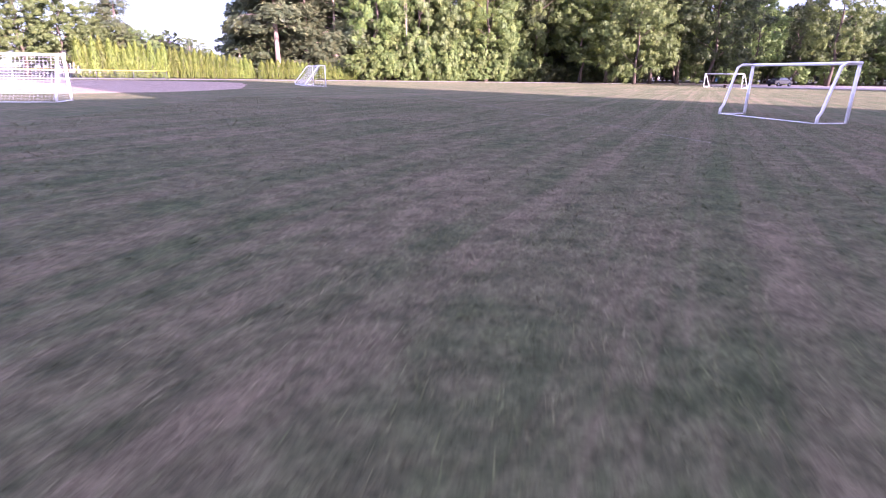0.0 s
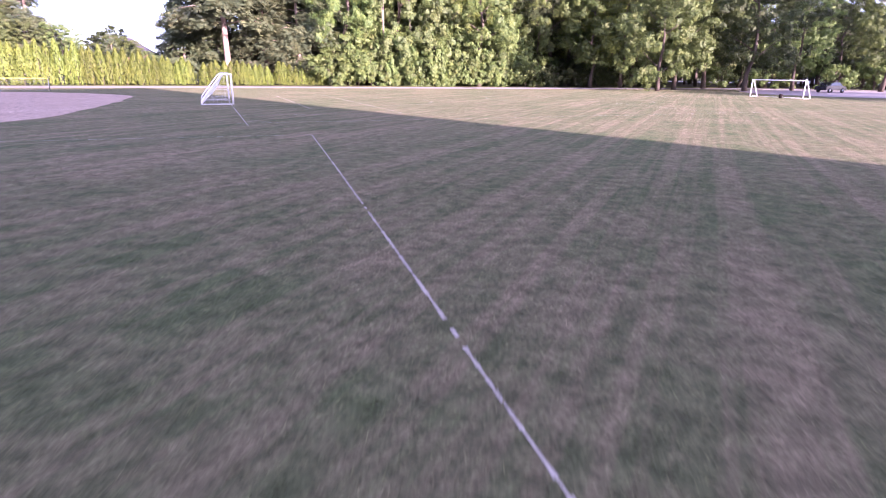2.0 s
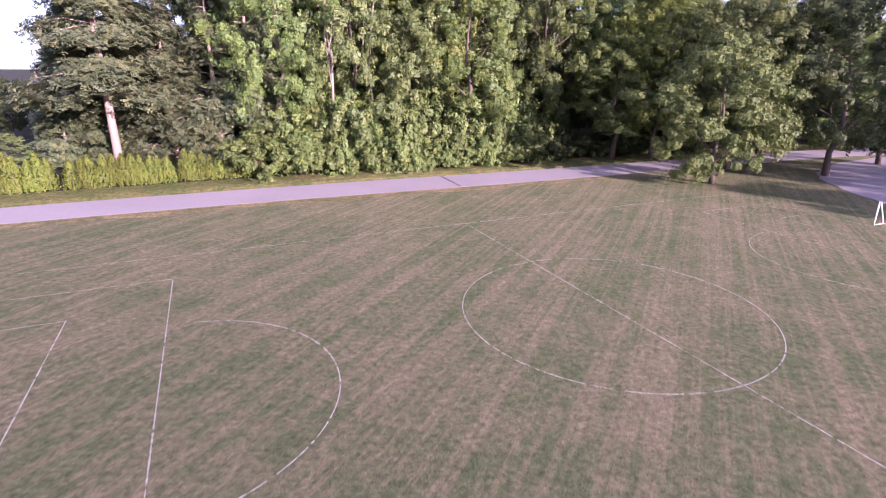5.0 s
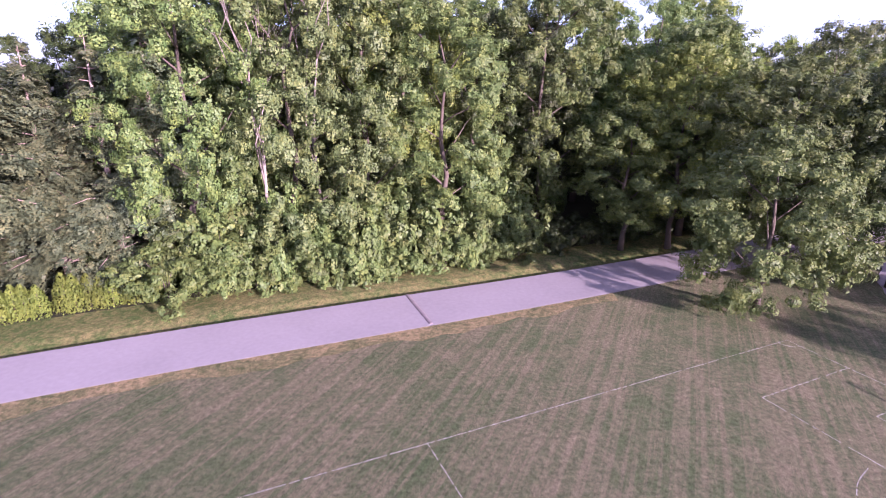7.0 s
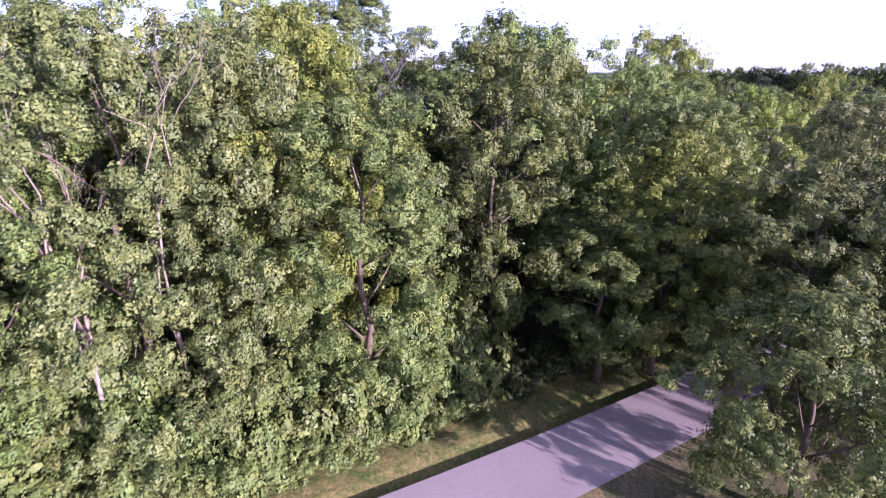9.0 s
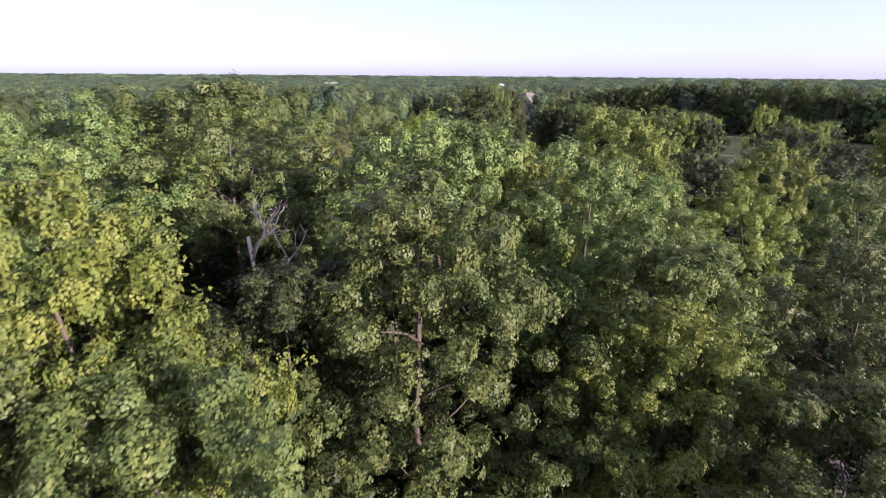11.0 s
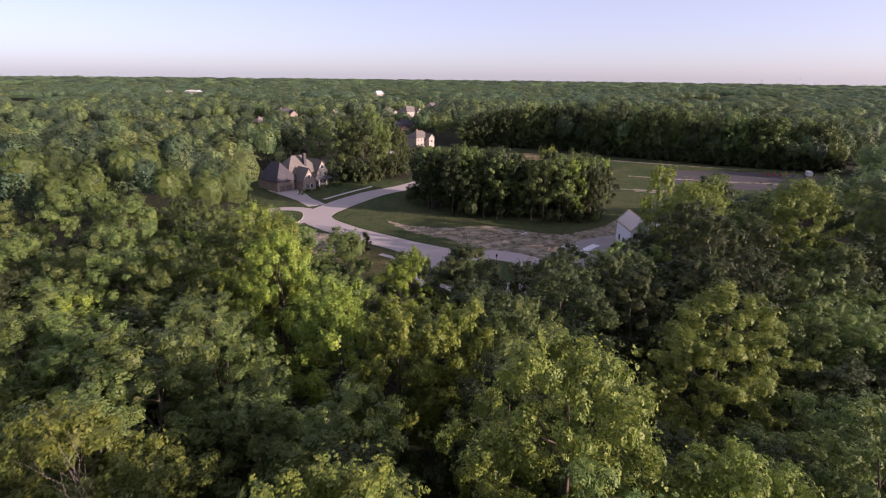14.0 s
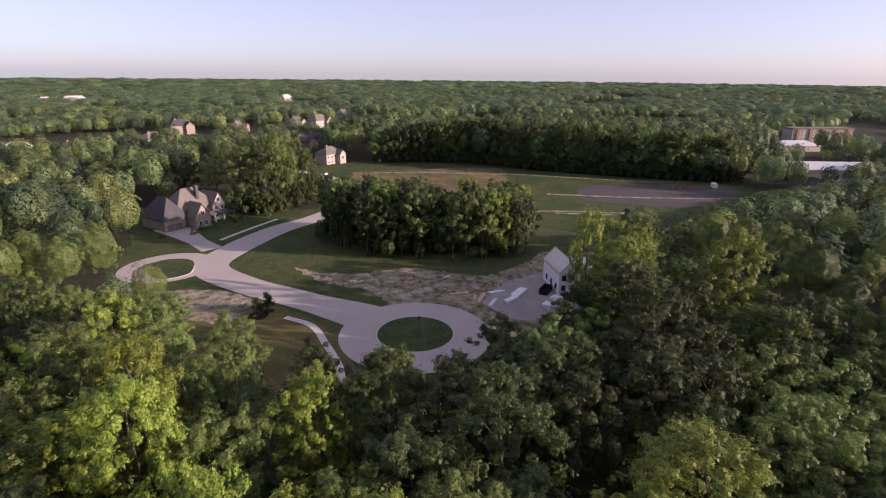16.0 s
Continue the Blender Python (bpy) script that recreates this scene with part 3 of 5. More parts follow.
def bare_tree(name, label, seed, height, spread, depth=4, bole=0.5, wood=DEAD):
    """A dead tree with forking bare branches."""
    r = np.random.RandomState(seed)
    pieces = []

    def fork(p, d, ln, rad, left):
        bend = (0.012 if left == depth else 0.06) * ln
        q = p + d * ln * 0.5 + Vector(r.normal(0, bend, 3))
        e = p + d * ln + Vector(r.normal(0, bend, 3))
        pieces.append(tube([p, q, e], [rad, rad * 0.8, rad * 0.55], 5))
        for k in range(r.randint(2, 4) if left else 0):
            fork(q.lerp(e, r.uniform(0.3, 1)), (d + Vector(r.normal(0, spread, 3)) + Vector((0, 0, 0.12))).normalized(), (height * (1 - bole) if left == depth else ln) * r.uniform(0.5, 0.75), rad * 0.5, left - 1)

    fork(Vector((0, 0, -0.15)), Vector((0, 0, 1)), height * bole, height * (0.007 if bole == 0.5 else 0.0055), depth)
    t = thing(name, (0, 0, 0), label, "tree")
    part("trunk", joined("trunk", pieces, wood), t, "bare branches")
    return t


def bush(name, label, leaf, seed, height, radius, count, size):
    t = thing(name, (0, 0, 0), label, "bush")
    pieces = [tube([(0, 0, -0.1), (0.3 * math.cos(a), 0.3 * math.sin(a), height * 0.4), (0.6 * radius * math.cos(a), 0.6 * radius * math.sin(a), height * 0.75)], [0.05, 0.035, 0.012], 4) for a in (0.3, 1.7, 2.9, 4.1, 5.3)]
    part("stems", joined("stems", pieces, BARK), t)
    part("foliage", quads_mesh("foliage", crown(seed, radius, 0.1, height, 18, count, size * 1.15, "broad", 0.40, clump=0.5, per=20, droop=0.1), leaf), t)
    return t


def thuja(seed):
    r = np.random.RandomState(seed)
    t = thing("arborvitae", (0, 0, 0), "golden-green arborvitae in a clipped roadside hedge", "hedge plant", "hedge along the drive")
    n = 800
    z = r.uniform(0.02, 1, n) ** 0.9
    a = r.uniform(0, 6.283, n)
    wave = 1 + 0.16 * np.sin(a * 5 + seed)
    rad = 0.78 * np.clip(1.05 - z**2.2, 0.03, 1) * wave * r.uniform(0.8, 1.05, n)
    out = np.stack([np.cos(a), np.sin(a), 0.25 + 0 * a], 1)
    at = np.stack([np.cos(a) * rad, np.sin(a) * rad, z * 3.15], 1)
    axis = unit(np.stack([np.cos(a) * 0.18, np.sin(a) * 0.18, np.ones(n)], 1) + r.normal(0, 0.14, (n, 3)))
    side = unit(np.cross(axis, out) + r.normal(0, 0.3, (n, 3)))
    s = r.uniform(0.28, 0.5, n)[:, None]
    co = np.stack([at - axis * s * 0.5, at + side * s * 0.22 + out * 0.03, at + axis * s * 0.6, at - side * s * 0.22 + out * 0.03], 1)
    part("stem", joined("stem", [tube([(0, 0, -0.1), (0, 0, 2.6)], [0.06, 0.02], 5)], BARK), t)
    part("foliage", quads_mesh("foliage", co, LEAF_THUJA), t)
    return t


def settle(proto, x, y, scale=1.0, turn=0.0, tall=1.0, lean=0.0):
    m = pose(x, y, 0, lean, 0, turn) @ Matrix.Diagonal((scale, scale, scale * tall, 1))
    if proto.get("used"):
        a, b, c = proto.scale
        return copy_thing(proto, m @ Matrix.Diagonal((1 / a, 1 / b, 1 / c, 1)))
    proto["used"] = 1
    proto.matrix_basis = m
    return proto


OAKS = [broadleaf("oak_tree", "tall oak with a lobed olive-green crown in the woods", LEAF_OAK, 40 + k, 26, 6.6, 5, 66, 9200, 0.41, lobe=0.26, clump=0.95, per=29) for k in range(3)]
DEEPS = [broadleaf("maple_tree", "deep green maple with a dense crown darkened for shade", LEAF_DEEP_SHADED, 50 + k, 24, 6.4, 3, 62, 8800, 0.41, lobe=0.27, clump=0.95, per=28) for k in range(2)]
TALLS = [broadleaf("oak_tree", "tall oak with a high spreading crown over a dark gap", LEAF_OAK, 46 + k, 32, 7.6, 19, 46, 8000, 0.42, lobe=0.27, clump=0.95, per=29, girth=0.4) for k in range(2)]
DRIES = [broadleaf("locust_tree", "fine-leaved olive-green locust tree at the edge of the woods", LEAF_DRY, 60 + k, 25, 6.2, 2.5, 72, 10400, 0.35, lobe=0.26, slim=0.26, clump=0.75, per=26) for k in range(2)]
GOLDS = [broadleaf("poplar_tree", "sunlit yellow-green poplar with upright sprays", LEAF_GOLD, 70 + k, 23, 5.4, 4, 54, 8000, 0.40, lobe=0.28, rise=0.9, clump=0.8, upright=1.4, point=1.3, per=28) for k in range(2)]
M_OAKS = [broadleaf("oak_tree", "olive-green oak in the middle of the woods", LEAF_OAK, 80 + k, 22, 5.6, 6, 34, 2100, 0.60, lobe=0.33, clump=1.15, per=20) for k in range(3)]
M_DEEPS = [broadleaf("maple_tree", "deep green maple in the middle woods, leaves darkened for shade", LEAF_DEEP_SHADED, 84 + k, 21, 5.2, 5, 32, 2000, 0.60, lobe=0.33, clump=1.15, per=20) for k in range(2)]
M_GOLDS = [broadleaf("poplar_tree", "yellow-green poplar with upright sprays in the woods", (LEAF_GOLD, LEAF_BUSH)[k], 88 + k, 21, 4.8, 4, 30, 2000, 0.56, lobe=0.33, rise=0.9, clump=0.95, per=20, upright=1.5, point=1.4) for k in range(2)]
# the second tree's dark leaves stand in for shade lying on it
SPREADING = [broadleaf("shade_tree", "broad shade tree standing beside the playing field", (LEAF_BUSH, LEAF_DEEP_SHADED)[k], 76 + k, 21, 8.2, 2.6, 76, 11000, 0.5, lobe=0.25, girth=0.36, clump=0.9) for k in range(2)]
SUNNY = [broadleaf("cottonwood_tree", "yellow-green cottonwood with sunlight brightened into its leaf colour", LEAF_SUNLIT, 64 + k, 27, (7.0, 8.2)[k], 4, 70, 9600, 0.42, lobe=0.25, clump=0.95, per=28, upright=(1.3, 1.0)[k], point=(1.1, 0.2)[k], rise=0.6) for k in range(2)]
LONE = broadleaf("lone_tree", "leafy tree standing alone beside the playing field", LEAF_BUSH, 79, 14.6, 6.2, 0.7, 58, 11000, 0.38, lobe=0.26, girth=0.26, clump=0.75, per=28)
PINES = [conifer("pine_tree", "layered pine with feathery olive boughs behind the hedge", 90 + k, 22, 6.0, (6.5, 2.0)[k], 11500, 0.86) for k in range(2)]
BUSHES = [bush("roadside_bush", "leafy bright green bush along the drive", LEAF_BUSH, 100 + k, 4.6, 2.5, 1400, 0.38) for k in range(2)]
DARK_BUSH = bush("shade_bush", "undergrowth bush with shade darkened into its green leaves", LEAF_DEEP_SHADED, 104, 4.0, 2.6, 2000, 0.38)
BARE = [bare_tree("dead_tree", "bleached dead tree with bare forked branches", 110 + k, (27, 9)[k], (0.8, 0.5)[k], 4, (0.86, 0.5)[k]) for k in range(2)]
TWIGGY = [bare_tree("dead_tree", "grey half-dead tree with upright bare twigs", 114 + k, 27, 0.26, 5, 0.5, TWIG) for k in range(2)]
THUJAS = [thuja(120 + k) for k in range(4)]

rng = np.random.RandomState(7)
# the hedge of arborvitae
hx = -47.0
while hx < -11.6:
    hy = float(np.interp(hx, (-47, -38, -29, -18.4, -11.5), (91.6, 98.6, 104.2, 109.2, 112.3)))
    if abs(hx + 18.3) > 0.5 and abs(hx + 27.5) > 0.5:
        settle(THUJAS[rng.randint(4)], hx, hy + rng.normal(0, 0.12), rng.uniform(0.9, 1.12), rng.uniform(0, 360), float(np.interp(hx, (-47, -36, -28, -12), (1.55, 1.3, 0.98, 0.86))) * rng.uniform(0.9, 1.1))
    hx += rng.uniform(0.6, 0.85)

# trees that stand by themselves or form the edge of the woods: kind, x, y, scale, height factor
EDGE = [
    (PINES[0], -25.4, 111.8, 1.25, 1.0), (PINES[1], -21.0, 115.5, 0.90, 1.0), (PINES[1], -16.0, 115.5, 0.95, 1.0), (PINES[0], -31.5, 119.0, 0.95, 1.0), (PINES[1], -12.5, 117.0, 1.0, 1.1), (PINES[1], -28.5, 117.0, 0.8, 0.95),
    (OAKS[0], -8.6, 114.0, 0.95, 1.16), (DRIES[0], -1.2, 116.6, 0.98, 1.16), (DRIES[1], 4.6, 119.0, 0.95, 1.2), (OAKS[2], 11.5, 119.0, 0.98, 0.95), (OAKS[1], 22.3, 127.5, 1.04, 1.08),
    # next line's trees at x 79 to 104: unseen, added to cast shade
    (OAKS[0], 31.0, 124.3, 0.82, 0.75), (OAKS[2], 27.0, 140.5, 1.20, 0.97), (OAKS[0], 38.5, 139.0, 0.95, 1.15), (DRIES[1], 51.5, 126.0, 0.98, 0.95), (SPREADING[1], 51.5, 113.2, 0.95, 1.02), (OAKS[0], 79.0, 82.0, 1.1, 1.0), (DEEPS[0], 87.0, 88.0, 1.1, 1.08), (SPREADING[1], 83.0, 58.0, 0.9, 0.9), (SPREADING[0], 93.0, 52.0, 0.9, 0.9), (SPREADING[1], 104.0, 48.0, 0.9, 0.9),
    (LONE, 36.2, 108.6, 1.0, 1.0), (M_DEEPS[0], 62, 151, 1.0, 0.85), (M_DEEPS[1], 70, 148, 1.0, 0.82), (M_OAKS[0], 79, 148, 0.95, 0.82), (M_DEEPS[0], 91, 151, 1.0, 0.82), (M_DEEPS[1], 102, 147, 1.0, 0.85), (M_OAKS[1], 113, 144, 1.0, 0.85), (M_DEEPS[0], 124, 138, 1.05, 0.85), (M_DEEPS[1], 136, 132, 1.05, 0.85), (SPREADING[0], 42.5, 117.5, 0.88, 1.06), (OAKS[1], 39.8, 129.5, 0.95, 1.0), (OAKS[1], 64.0, 121.0, 0.72, 0.9), (OAKS[2], 72.0, 142.0, 0.9, 1.0), (SUNNY[1], 58.5, 143.5, 0.85, 1.0),
    (SUNNY[0], 7.3, 123.8, 0.92, 1.22), (DEEPS[1], 15.2, 128.3, 0.95, 1.06), (TALLS[0], 11.5, 146.5, 1.0, 1.03), (TALLS[1], 1.0, 144.0, 1.0, 1.0), (GOLDS[0], -6.0, 133.0, 1.15, 1.08), (GOLDS[0], 39.7, 198.0, 1.0, 1.17), (GOLDS[1], 41.5, 210.0, 0.95, 1.2), (GOLDS[1], 58.3, 197.2, 0.85, 1.1), (M_GOLDS[1], 52.8, 208.5, 1.0, 1.05), (GOLDS[1], 42.7, 182.0, 0.95, 1.12), (GOLDS[0], 53.5, 173.0, 0.95, 1.08), (OAKS[2], 59.6, 170.5, 0.85, 1.04), (DEEPS[1], 67.5, 195.0, 1.02, 0.88), (DEEPS[0], 75.8, 182.5, 1.05, 0.9), (SUNNY[1], 80.0, 160.5, 1.0, 0.92), (SUNNY[1], 20.0, 163.5, 0.95, 1.05), (SUNNY[0], 32.0, 147.0, 1.05, 1.03), (OAKS[2], -14.5, 132.5, 1.1, 1.08), (OAKS[0], -21.0, 134.0, 1.05, 1.04), (GOLDS[1], 33.0, 207.0, 0.88, 1.0), (DEEPS[1], 10.0, 160.0, 1.0, 1.08), (DEEPS[0], 34.5, 154.5, 1.0, 0.98), (SUNNY[0], 49.0, 151.0, 1.08, 1.04), (OAKS[0], -5.0, 123.5, 1.05, 1.12),
    (DEEPS[0], 88.0, 144.0, 0.9, 0.9), (OAKS[1], 80.0, 122.0, 0.9, 0.9), (DEEPS[1], 98.0, 124.0, 0.9, 0.9), (OAKS[2], 112.0, 121.0, 0.9, 0.9), (DEEPS[0], 126.0, 116.0, 0.9, 0.9),
    (OAKS[1], -16.0, 124.0, 0.95, 1.0), (DEEPS[0], -22.5, 123.0, 0.9, 1.0), (OAKS[2], -10.0, 127.0, 1.0, 1.0), (DEEPS[1], -29.0, 128.0, 0.85, 0.9), (DEEPS[1], 21.5, 133.0, 1.0, 1.0), (SUNNY[1], 36.5, 125.0, 0.78, 1.0),
    (DRIES[0], -56.0, 102.5, 0.66, 0.76), (DRIES[1], -60.0, 99.5, 0.72, 0.82), (DRIES[0], -64.0, 97.0, 0.76, 0.84), (DRIES[0], -54.5, 108.0, 0.62, 0.74), (DRIES[1], -51.5, 103.2, 0.5, 0.6), (DRIES[1], -53.0, 104.5, 0.54, 0.66), (DRIES[1], -58.5, 106.0, 0.64, 0.74), (DRIES[0], -62.5, 103.5, 0.66, 0.84), (DEEPS[0], -67.0, 95.0, 0.78, 0.95), (DRIES[0], -49.6, 106.5, 0.50, 0.64), (DRIES[1], -46.0, 108.0, 0.46, 0.66), (DRIES[1], -70.0, 91.0, 0.75, 0.95), (DRIES[1], -39.0, 108.5, 0.50, 0.50), (DRIES[0], -37.5, 112.5, 0.42, 0.42), (DEEPS[0], -56.5, 140.0, 0.42, 0.95), (DEEPS[1], -60.5, 143.0, 0.40, 0.9), (PINES[0], -36.0, 121.0, 0.62, 1.0), (PINES[1], -33.5, 116.5, 0.62, 0.95), (PINES[1], -36.5, 102.5, 0.42, 0.66), (PINES[1], -51.0, 109.5, 0.84, 1.0), (DEEPS[0], -68.0, 165.0, 0.55, 0.6), (OAKS[1], -84.0, 172.0, 0.5, 0.6), (DEEPS[1], -48.0, 140.0, 0.42, 0.5), (DEEPS[0], -60.0, 150.0, 0.5, 0.6), (PINES[1], -66.0, 112.0, 0.65, 0.75), (DEEPS[1], -75.0, 165.0, 0.6, 0.6),
]
# trees at the near edge of the clearing and before the unfinished house
EDGE += [(M_DEEPS[0], 77, 208, 0.66, 1.0), (M_DEEPS[1], 84, 201, 0.64, 1.0), (M_DEEPS[0], 92, 195, 0.68, 1.0), (M_DEEPS[1], 101, 199, 0.55, 1.0), (M_OAKS[0], 131, 209, 0.85, 1.0), (M_DEEPS[1], 122, 203, 0.7, 1.0), (SUNNY[0], 139, 207, 0.78, 1.0), (SUNNY[0], 147, 212, 0.8, 1.02), (M_DEEPS[1], 154, 215, 1.0, 1.0), (M_OAKS[0], 161, 219, 1.0, 1.0), (M_OAKS[2], 113, 197, 0.66, 1.0), (M_DEEPS[0], 168, 227, 0.95, 1.0), (M_GOLDS[0], 150, 219.5, 1.0, 1.0), (SUNNY[1], 128, 201.5, 0.88, 1.03), (M_GOLDS[0], 134, 216, 0.85, 1.5), (SUNNY[1], 143, 187.5, 0.95, 1.05)]
EDGE += [(M_GOLDS[1], 38, 259, 0.78, 1.03), (M_OAKS[0], 31, 275, 0.78, 1.03), (M_GOLDS[0], 42, 234.5, 1.0, 1.07), (M_DEEPS[0], 30, 251.5, 1.0, 1.03), (M_OAKS[1], 20.5, 242, 1.1, 1.04), (M_OAKS[2], 11.5, 250.5, 1.1, 1.04), (M_GOLDS[1], 45, 226, 0.78, 1.03), (M_DEEPS[0], 34, 244, 0.78, 1.03)]
# trees behind and beside the large house
EDGE += [(M_DEEPS[1], 60, 394, 0.95, 1.05), (M_OAKS[2], 74, 397, 0.85, 1.3), (M_DEEPS[0], 86, 395, 1.0, 1.05), (M_OAKS[1], 97, 387, 1.0, 1.05)]
EDGE += [(M_OAKS[1], 103, 366, 1.15, 1.08), (M_DEEPS[0], 110, 360, 1.15, 1.1), (M_OAKS[2], 117, 363, 1.1, 1.12), (M_GOLDS[1], 123, 367, 1.0, 1.2), (M_DEEPS[1], 108, 374, 1.3, 1.05), (M_OAKS[0], 119, 377, 1.3, 1.05), (M_DEEPS[0], 131, 380, 1.2, 1.0), (M_GOLDS[1], 133, 370, 0.85, 1.15), (M_DEEPS[1], 126, 390, 1.25, 1.0), (M_OAKS[1], 140, 402, 1.15, 1.0), (M_DEEPS[0], 113, 390, 1.25, 1.05)]
for p, x, y, s, f in EDGE:
    settle(p, x, y, s, rng.uniform(0, 360), f)
settle(BARE[0], 14.2, 133.6, 1.3, 40, 0.80)
settle(BARE[1], 22.0, 152.0, 1.6, 200)
settle(TWIGGY[0], -3.2, 115.0, 0.98, 100)
settle(TWIGGY[1], 0.6, 117.4, 1.0, 10)
settle(TWIGGY[0], 24.0, 158.0, 0.9, 60)
for x in np.arange(-10.8, 21, 1.9):
    settle(BUSHES[rng.randint(2)], x, road_y(x) + 3.25 + 5.6 + rng.uniform(-0.4, 1.0), rng.uniform(0.7, 1.15), rng.uniform(0, 360))
for x in np.arange(-9.5, 20, 3.4):
    settle(BUSHES[rng.randint(2)], x, road_y(x) + 3.25 + 9.0 + rng.uniform(-0.4, 1.0), rng.uniform(1.2, 1.9), rng.uniform(0, 360), 1.25)
for x in np.arange(-10.2, 21, 2.6):
    settle(BUSHES[rng.randint(2)], x, road_y(x) + 3.25 + 7.2 + rng.uniform(-0.4, 0.6), rng.uniform(1.0, 1.4), rng.uniform(0, 360), rng.uniform(1.2, 1.7))
for x in np.arange(19.6, 48, 2.6):
    settle(DARK_BUSH, x, road_y(x) + 3.25 + 6.4 + rng.uniform(-0.5, 1.5), rng.uniform(0.7, 1.2), rng.uniform(0, 360))
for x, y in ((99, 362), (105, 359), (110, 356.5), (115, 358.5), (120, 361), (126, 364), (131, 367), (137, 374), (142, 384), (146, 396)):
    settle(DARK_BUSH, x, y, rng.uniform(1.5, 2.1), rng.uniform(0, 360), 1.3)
for x, y in ((66, 133), (72, 139), (78, 130), (86, 131), (92, 135), (99, 138), (60, 137)):
    settle(BUSHES[rng.randint(2)], x, y, rng.uniform(0.9, 1.3), rng.uniform(0, 360))

CLEARING = [(47, 326), (46, 300), (54, 288), (54, 262), (54, 240), (60, 217), (72, 207), (86, 206), (112, 206), (126, 213), (140, 214), (160, 213), (172, 236), (182, 247), (205, 255), (245, 236), (314, 253), (337, 267), (286, 352), (250, 414), (231, 455), (190, 458), (168, 476), (140, 476), (150, 440), (154, 402), (144, 375), (128, 352), (112, 356), (100, 366), (96, 380), (66, 386), (58, 372), (60, 345)]
WALKED = np.array([eye for _, eye, *_ in PATH])
FAR_FROM = 118.0
# the copse between street and field
for k in range(84):
    t = rng.uniform(0, 1)
    x, y = np.interp(t, (0, 0.25, 0.5, 0.75, 1), (110, 113, 127, 141, 157)), np.interp(t, (0, 0.25, 0.5, 0.75, 1), (309, 285, 272.5, 261, 256))
    q = rng.uniform(0, 24)
    h = rng.uniform(0.8, 1.05) if t < 0.15 or t > 0.85 else rng.uniform(0.8, 1.12)
    settle((M_DEEPS[k % 2], M_OAKS[k % 3], M_DEEPS[k % 2], M_DEEPS[(k + 1) % 2], M_GOLDS[k % 2])[k % 5], x + q * 0.62, y + q * 0.78, h * 0.86, rng.uniform(0, 360), 1.14)

planted = [(x, y, (p.get("reach", 4.0) * s * 0.85 + 1.6) ** 2) for p, x, y, s, _ in EDGE]
# heights of the canopy at places in the near woods: x, y, metres
CANOPY = np.array([(14, 146, 33), (23, 136, 29), (30, 140, 29), (49, 151, 30), (80, 160, 24), (59.5, 170.5, 22.5), (54, 173, 23), (43, 182, 24), (40, 198, 26), (42, 210, 26), (42, 234, 22), (58, 196, 21), (53, 208, 21.5), (67, 195, 21), (76, 182, 22), (128, 200, 25), (134, 216, 25), (143, 187, 27), (30, 251, 21), (21, 242, 24), (12, 250, 24), (7, 121, 29), (22, 130, 28), (38, 137, 28), (40, 128, 24), (-10, 180, 26), (15, 175, 25), (20, 205, 23), (95, 146, 17), (110, 138, 17), (130, 162, 20), (5, 215, 24), (18, 162, 28), (26, 166, 26), (8, 172, 27)], float)


def canopy(x, y):
    w = 1 / (np.hypot(CANOPY[:, 0] - x, CANOPY[:, 1] - y) + 2) ** 3
    return float((CANOPY[:, 2] * w).sum() / w.sum())



def tallest(x, y):
    """How tall a tree may grow at a place: the wood is lower towards the clearing and taller in the west."""
    cap = 40.0
    dist, side = math.hypot(x - 37.5, y - 143.8), math.degrees(math.atan2(x - 37.5, y - 143.8))
    if 3 < side < 76 and 40 < dist < 300:
        reach = float(np.interp(side, (3, 12, 20, 28, 40, 49, 52, 56, 63, 70, 76), (155, 128, 106, 98, 97, 132, 150, 185, 235, 310, 400)))
        if dist < reach or side > 12:
            cap = max(54 * (1 - dist / reach) + 1.0, 12.0 if side < 12 else 0.0)
    dist, side = math.hypot(x - 18, y - 107), math.degrees(math.atan2(x - 18, y - 107))
    if 3 < side < 60 and 30 < dist < 190:
        fall = float(np.interp(side, (3, 9, 12, 15.4, 22, 31.4, 37.3, 41.8, 42.8, 48, 49, 56.5, 59.3), (0.036, 0.071, 0.107, 0.118, 0.143, 0.16, 0.117, 0.158, 0.175, 0.17, 0.095, 0.16, 0.19)))
        cap = min(cap, 35.3 - dist * math.cos(radians(side - 18)) * fall)
    dist, side = math.hypot(x - 12, y - 87), math.degrees(math.atan2(x - 12, y - 87))
    if 28 < side < 60 and dist < 130:
        cap = min(cap, 25.4 + dist * float(np.interp(side, (28, 33, 39, 50), (0.09, 0.06, 0.0, -0.02))))
    return cap


